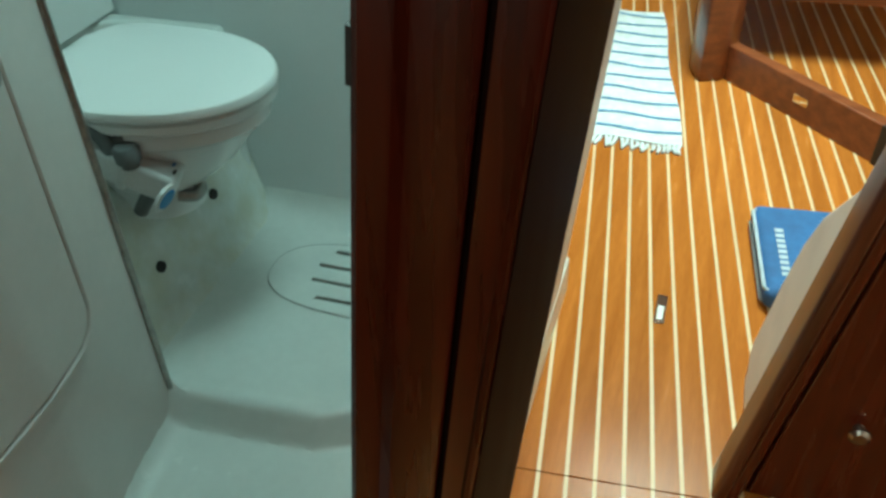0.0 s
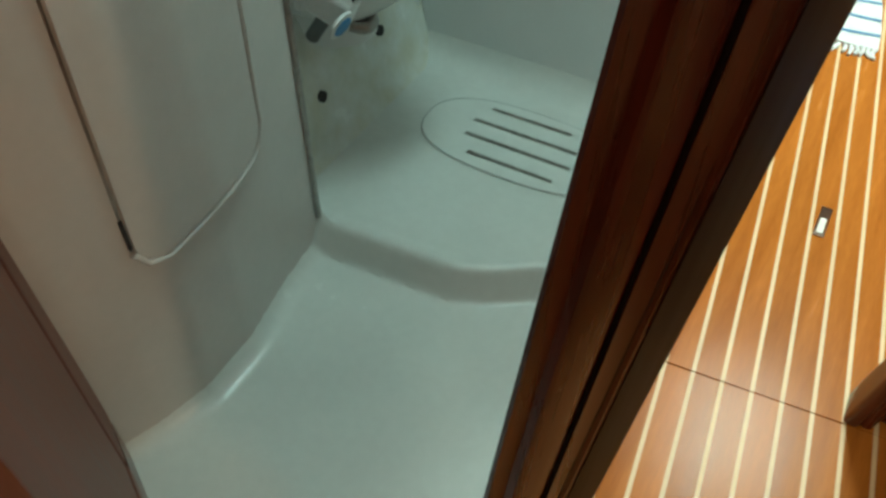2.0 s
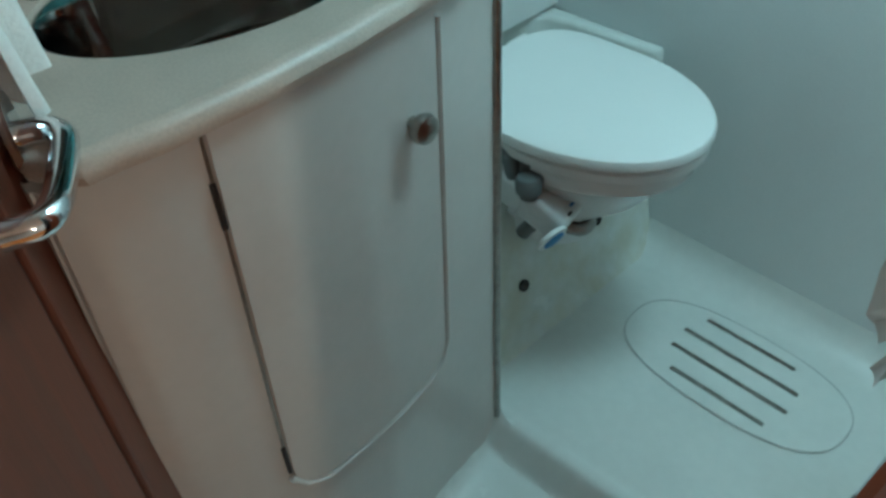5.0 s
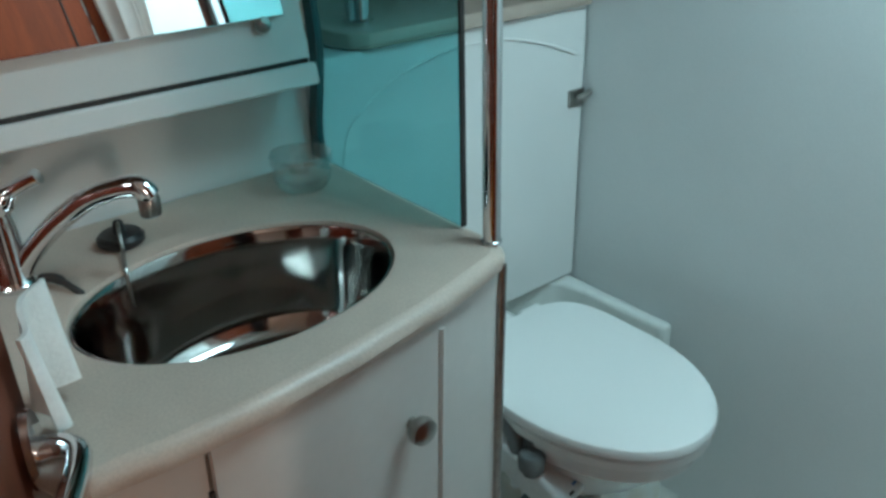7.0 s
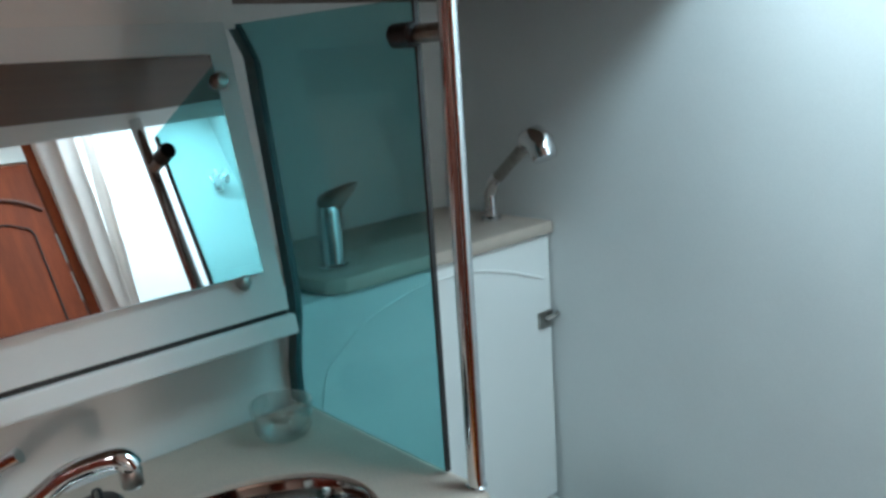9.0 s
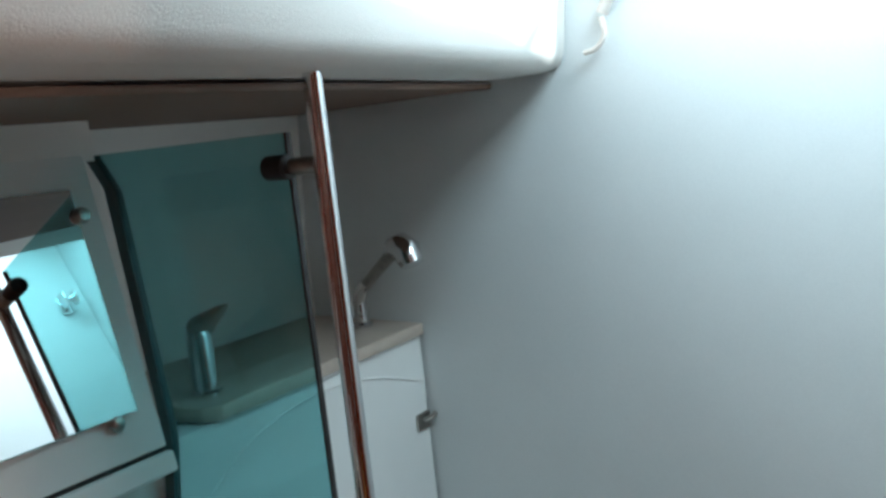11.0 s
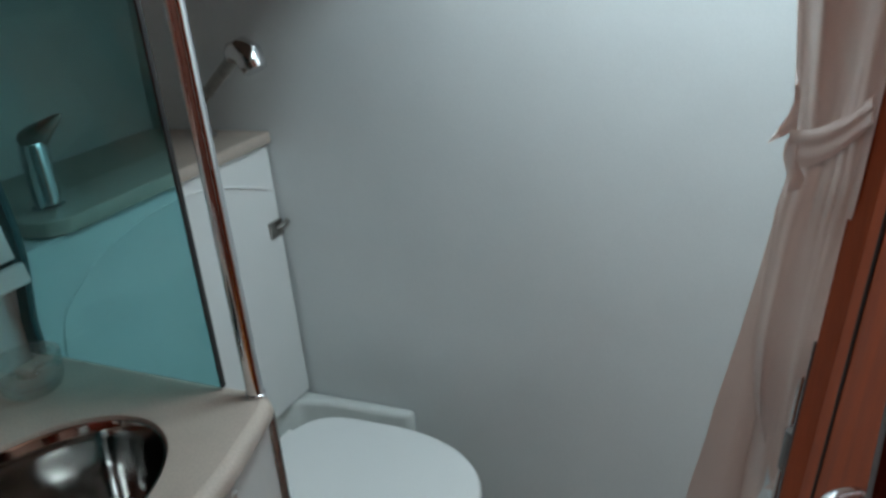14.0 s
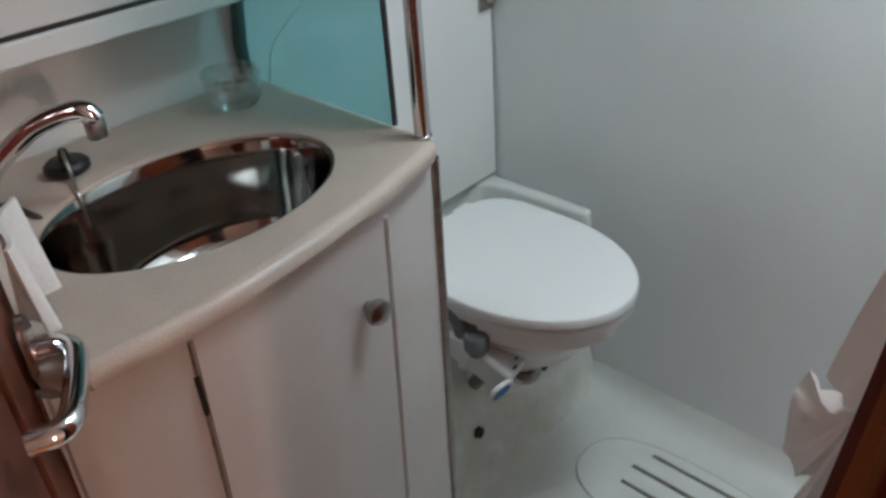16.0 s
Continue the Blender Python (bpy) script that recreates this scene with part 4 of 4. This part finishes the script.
def fan(apex, edge, folds, amp, phase=0.0):
    """A crumpled flap of cloth spread from its knot to a free edge."""
    ap, ed = Vector(apex), [Vector(e) for e in edge]

    def at(u, v):
        f = u * (len(ed) - 1)
        i = min(len(ed) - 2, int(f))
        e = ed[i].lerp(ed[i + 1], smooth01(f - i))
        p = ap.lerp(e, 0.04 + 0.96 * v)
        w = math.sin(folds * math.pi * u + phase + 0.8 * v)
        p.y += amp * v ** 0.7 * (1 - abs(w)) * -1.6 - 0.02 * math.sin(math.pi * v) + crumple(p.x, p.z, 0.009)
        return p
    return at


KNOT = (1.012, 0.240, 0.522)
for edge, folds, amp, ph in [
    ([(0.945, 0.252, 0.548), (0.930, 0.266, 0.50), (0.926, 0.268, 0.45), (0.930, 0.268, 0.392), (0.955, 0.262, 0.385)], 2.0, 0.008, 0.3),
    ([(0.945, 0.250, 0.400), (0.962, 0.245, 0.385), (0.978, 0.245, 0.390), (0.995, 0.246, 0.415), (1.010, 0.25, 0.44)], 2.0, 0.009, 0.9),
    ([(0.962, 0.238, 0.333), (0.980, 0.228, 0.345), (1.003, 0.230, 0.372), (1.024, 0.236, 0.41)], 2.0, 0.010, 0.4),
    ([(0.948, 0.248, 0.549), (0.965, 0.240, 0.540), (0.99, 0.236, 0.545)], 1.5, 0.008, 0.0),
    ([(1.030, 0.236, 0.60), (1.046, 0.226, 0.57), (1.050, 0.222, 0.53), (1.046, 0.226, 0.48)], 2.0, 0.007, 0.5),
]:
    part("curtain_end", sheet(fan(KNOT, edge, folds, amp, ph), 48, 24, 0.0014), CLOTH, cur, "crumpled knotted curtain hem")


def band_point(u, v):
    x = 1.076 + 0.058 * u
    z = 1.098 + 0.034 * v * (1 - 0.35 * u) + 0.050 * u ** 1.7
    return Vector((x, 0.116 - 0.040 * u ** 1.3 - 0.006 * math.sin(math.pi * min(1.0, 0.1 + u)) + 0.0012 * math.sin(4 * math.pi * v + 3 * u), z))


part("tie_band", sheet(band_point, 30, 10, 0.002), CLOTH, cur, "cloth tie band")


def tie_point(u, v):
    return Vector((1.079 - 0.021 * v * (1 - u) ** 1.3, 0.118 - 0.008 * v + 0.004 * math.sin(7 * u), 1.120 + 0.010 * (1 - v) * (1 - u) + 0.060 * u * (1 - 0.3 * v)))


part("tie_end", sheet(tie_point, 12, 8, 0.002), CLOTH, cur)
part("tie_end", sheet(lambda u, v: Vector((1.074 + 0.010 * u - 0.003 * math.sin(6 * v), 0.112 + 0.004 * math.sin(5 * v + 3 * u), 1.125 - 0.045 * v)), 6, 12, 0.002), CLOTH, cur)
rail = thing("curtain_rail", "tan curtain rail end with a hanging cord", "curtain rail")
part("rail_bar", tube(spline([(0.60, 0.530, 1.475), (0.68, 0.525, 1.60), (0.84, 0.50, 1.72), (1.10, 0.30, 1.725), (1.14, 0.12, 1.725)], 6), 0.009, 10), BEIGE, rail)
part("cord", tube(spline([(0.600, 0.526, 1.470), (0.604, 0.525, 1.445), (0.590, 0.524, 1.428), (0.572, 0.523, 1.424)], 5), 0.004, 8), BEIGE, rail)

# ---- passage and saloon ----
FZ = -0.10
sole = thing("floor_passage", "varnished teak and holly cabin sole", "floor", kind="structure")
part("sole_base", box(0.9, 3.2, -1.9, 3.6, FZ - 0.05, FZ - 0.012), MAHOGD, sole)
pitch = 0.0479
y_seams = [-1.85, 0.159, 3.45]
for k in range(38):
    x = 1.0661 + k * pitch
    for ya, yb in zip(y_seams, y_seams[1:]):
        sk = lambda xx, yy: (xx - 0.121 * (yy - 0.4), yy + 0.089 * (xx - 1.3))
        o = part("plank", prism([sk(x + 0.0035, ya + 0.0015), sk(x + pitch - 0.0035, ya + 0.0015), sk(x + pitch - 0.0035, yb - 0.0015), sk(x + 0.0035, yb - 0.0015)], FZ - 0.012, FZ), TEAK, sole, smooth=False)
        part("holly_strip", prism([sk(x - 0.0035, ya + 0.0015), sk(x + 0.0035, ya + 0.0015), sk(x + 0.0035, yb - 0.0015), sk(x - 0.0035, yb - 0.0015)], FZ - 0.012, FZ + 0.0003), HOLLY, sole, smooth=False)

tagged(part("wall_passage", loft([[Vector(q) for q in ((1.03 + 0.1 * z, WALL_Y + 0.042, z), (1.07 + 0.1 * z, WALL_Y + 0.042, z), (0.80 + 0.1 * z, 3.6, z), (0.76 + 0.1 * z, 3.6, z))] for z in (-0.16, 1.95)]), MAHOG), "mahogany bulkhead along the passage", "wall", kind="structure")
tagged(part("wall_end", box(0.6, 3.2, 3.6, 3.65, -0.16, 1.95), MAHOG), "mahogany bulkhead at the end of the saloon", "wall", kind="structure")
tagged(part("wall_starboard", join(box(3.2, 3.25, -1.95, 3.65, -0.16, 1.09), box(3.2, 3.25, -1.95, 3.65, 1.41, 1.95), box(3.2, 3.25, -1.95, -0.78, 1.09, 1.41), box(3.2, 3.25, -0.58, 3.65, 1.09, 1.41)), PANELW), "cream saloon side", "wall", kind="structure")
tagged(part("wall_aft", box(-0.2, 3.2, -2.0, -1.95, -0.16, 1.95), MAHOG), "mahogany bulkhead behind the doorway", "wall", kind="structure")
tagged(part("wall_cabin_side", box(-0.25, -0.2, -2.0, 0.6, -0.16, 1.95), PANELW), "cream hull side of the aft cabin", "wall", kind="structure")
tagged(part("floor_cabin", box(-0.2, 1.06, -1.95, -1.0, -0.15, -0.10), TEAK), "teak cabin sole behind the doorway", "floor", kind="structure")
# the opening aft of the doorway is unseen, added for the fill lamp
tagged(part("ceiling_saloon", join(box(1.26, 3.2, -1.95, 0.62, 1.75, 1.79), box(1.17, 3.2, 0.58, 0.62, 1.79, 1.97), box(1.17, 3.2, 0.62, 1.08, 1.93, 1.97), box(1.0, 1.16, 1.08, 1.76, 1.93, 1.97), box(1.80, 3.2, 1.08, 1.76, 1.93, 1.97), box(0.9, 3.2, 1.76, 3.65, 1.93, 1.97), box(-0.25, 0.69, -1.95, -1.0, 1.93, 1.97), box(0.69, 1.26, -1.95, -1.71, 1.93, 1.97), box(0.69, 1.26, -1.19, -1.0, 1.93, 1.97), box(1.21, 1.26, -1.71, -1.19, 1.79, 1.97)), LINER), "cream headliner with the saloon hatch open and an added aft opening", "ceiling", kind="structure")

rug = thing("rug", "white cotton rug with thin blue stripes and fringed ends", "rug")
rx0, rx1, ry0, ry1 = 1.050, 1.288, 1.262, 2.14
part("rug_cloth", sheet(lambda u, v: Vector((rx0 + (rx1 - rx0) * u - 0.16 * (ry1 - ry0) * v + 0.006 * math.sin(v * 9), ry0 + (ry1 - ry0) * v + 0.004 * math.sin(u * 7), FZ + 0.006 + 0.002 * math.sin(v * 40 + u * 5))), 24, 60, 0.004), RUGW, rug)
for k in range(11):
    y = ry0 + 0.05 + k * 0.078
    part("stripe", sheet(lambda u, v: Vector((rx0 + 0.002 + (rx1 - rx0 - 0.004) * u - 0.16 * (y - ry0) + 0.006 * math.sin((y - ry0) / (ry1 - ry0) * 9), y + 0.011 * v + 0.004 * math.sin(u * 7), FZ + 0.0122 + 0.002 * math.sin((y - ry0) / (ry1 - ry0) * 40 + u * 5))), 20, 1), RUGB, rug)
rr = random.Random(4)
for k in range(17):
    x = rx0 + 0.006 + (rx1 - rx0 - 0.012) * k / 16
    part("fringe", tube([(x, ry0 + 0.012 * math.sin(7 * k / 16), FZ + 0.006), (x + rr.uniform(-0.006, 0.006), ry0 - 0.02, FZ + 0.006), (x + rr.uniform(-0.014, 0.014), ry0 - 0.036 - rr.uniform(0, 0.012), FZ + 0.005)], [0.0055, 0.006, 0.004], 6), RUGW, rug)

bag = thing("bag", "navy blue cool bag with pale piping lying on the sole", "bag")
bm_ = frame_m((1.582, 0.830, FZ + 0.002), (0.99, 0.10, 0))
part("bag_body", box(-0.10, 0.10, -0.16, 0.16, 0.0, 0.05, 0.018, bm_, 4), BAGB, bag)
for z in (0.010, 0.042):
    outl_ = [bm_ @ Vector((x, y, z)) for x, y in ((-0.085, -0.15), (0.085, -0.15), (0.10, -0.135), (0.10, 0.135), (0.085, 0.15), (-0.085, 0.15), (-0.10, 0.135), (-0.10, -0.135), (-0.085, -0.15))]
    part("piping", tube(outl_, 0.0045, 8), PIPING, bag)
for k in range(9):
    part("lettering_bar", box(-0.062, -0.044, -0.10 + 0.019 * k, -0.088 + 0.019 * k, 0.0500, 0.0508, 0, bm_), PIPING, bag)
part("bag_pull", box(0.06, 0.11, 0.05, 0.12, 0.03, 0.075, 0.012, bm_), ORANGE, bag, "orange tag")

lp = thing("floor_latch", "small bright metal lifting latch in the sole", "latch")
part("latch_plate", box(1.290, 1.311, 0.565, 0.652, FZ, FZ + 0.004, 0.001), CHROME, lp)
part("latch_finger", box(1.294, 1.307, 0.572, 0.615, FZ + 0.004, FZ + 0.007, 0.001), WHITEP, lp)

step = thing("seat_base", "mahogany seat base board with a steel plate", "seat base")
sb_m = frame_m((1.385, 1.72, FZ), (0.72, -0.72, 0))
part("base_board", box(0.0, 0.66, -0.02, 0.02, 0.0, 0.11, 0.004, sb_m), MAHOGX, step)
part("board_plate", box(0.27, 0.32, -0.024, -0.02, 0.05, 0.075, 0.001, sb_m), CHROME, step)
part("board_end", box(0.55, 0.66, -0.026, 0.024, 0.0, 0.113, 0.002, sb_m), BLACK, step)
part("seat_post", prism([(1.30, 1.66), (1.37, 1.69), (1.40, 1.76), (1.40, 2.1), (1.26, 2.1), (1.27, 1.74)], FZ, 0.34, 0.012), MAHOGX, step)
part("seat_box", prism([(1.28, 1.84), (1.80, 1.86), (1.86, 2.3), (1.26, 2.3)], 0.10, 0.38, 0.01), MAHOGX, step)

LK = Matrix(((1, 0, 0.13, -0.020), (0, 1, 0, 0.03), (0, 0, 1, 0), (0, 0, 0, 1)))
locker = thing("locker", "mahogany locker with a round knob beside the passage", "cabinet")
part("locker_side", box(1.500, 1.95, 0.170, 0.190, FZ, 0.95, 0.003, LK), MAHOG, locker)


def rounded(x0, x1, y0, y1, r, n=5):
    pts = [(x0, y1)] + [(x0 + r - r * math.cos(a), y0 + r - r * math.sin(a)) for a in (math.pi / 2 * k / n for k in range(n + 1))]
    return pts + [(x1 - r + r * math.sin(a), y0 + r - r * math.cos(a)) for a in (math.pi / 2 * k / n for k in range(n + 1))] + [(x1, y1)]


part("locker_post", prism(rounded(1.460, 1.484, 0.140, 0.20, 0.008), FZ, 0.95, 0, LK), MAHOGD, locker)
part("locker_post", prism(rounded(1.484, 1.504, 0.146, 0.20, 0.006), FZ, 0.95, 0, LK), MAHOG, locker)
part("locker_door", box(1.510, 1.90, 0.152, 0.169, FZ + 0.02, 0.93, 0.004, LK), MAHOG, locker)
part("knob", lathe([(0.008, 0), (0.007, 0.008), (0.014, 0.012), (0.015, 0.018), (0.010, 0.023), (0.002, 0.024)], frame_m((1.595, 0.182, 0.125), (1, 0, 0), (0, -1, 0))), NICKEL, locker)
bp_ = thing("settee_panel", "beige upholstered settee end panel", "settee")
yz = [(0.205, FZ), (0.425, FZ), (0.432, -0.085), (0.470, -0.075), (0.482, -0.05), (0.486, 0.10), (0.476, 0.20), (0.445, 0.28), (0.205, 0.58)]
up = Matrix(((0, 0, 1, 1.505), (1, 0, 0, 0), (0, 1, 0, 0), (0, 0, 0, 1)))
part("panel_face", prism(yz, 0.0, 0.03, 0.005, LK @ up), BEIGE, bp_)
part("panel_socket", box(1.497, 1.506, 0.245, 0.275, 0.03, 0.08, 0.002, LK), WHITEP, bp_)
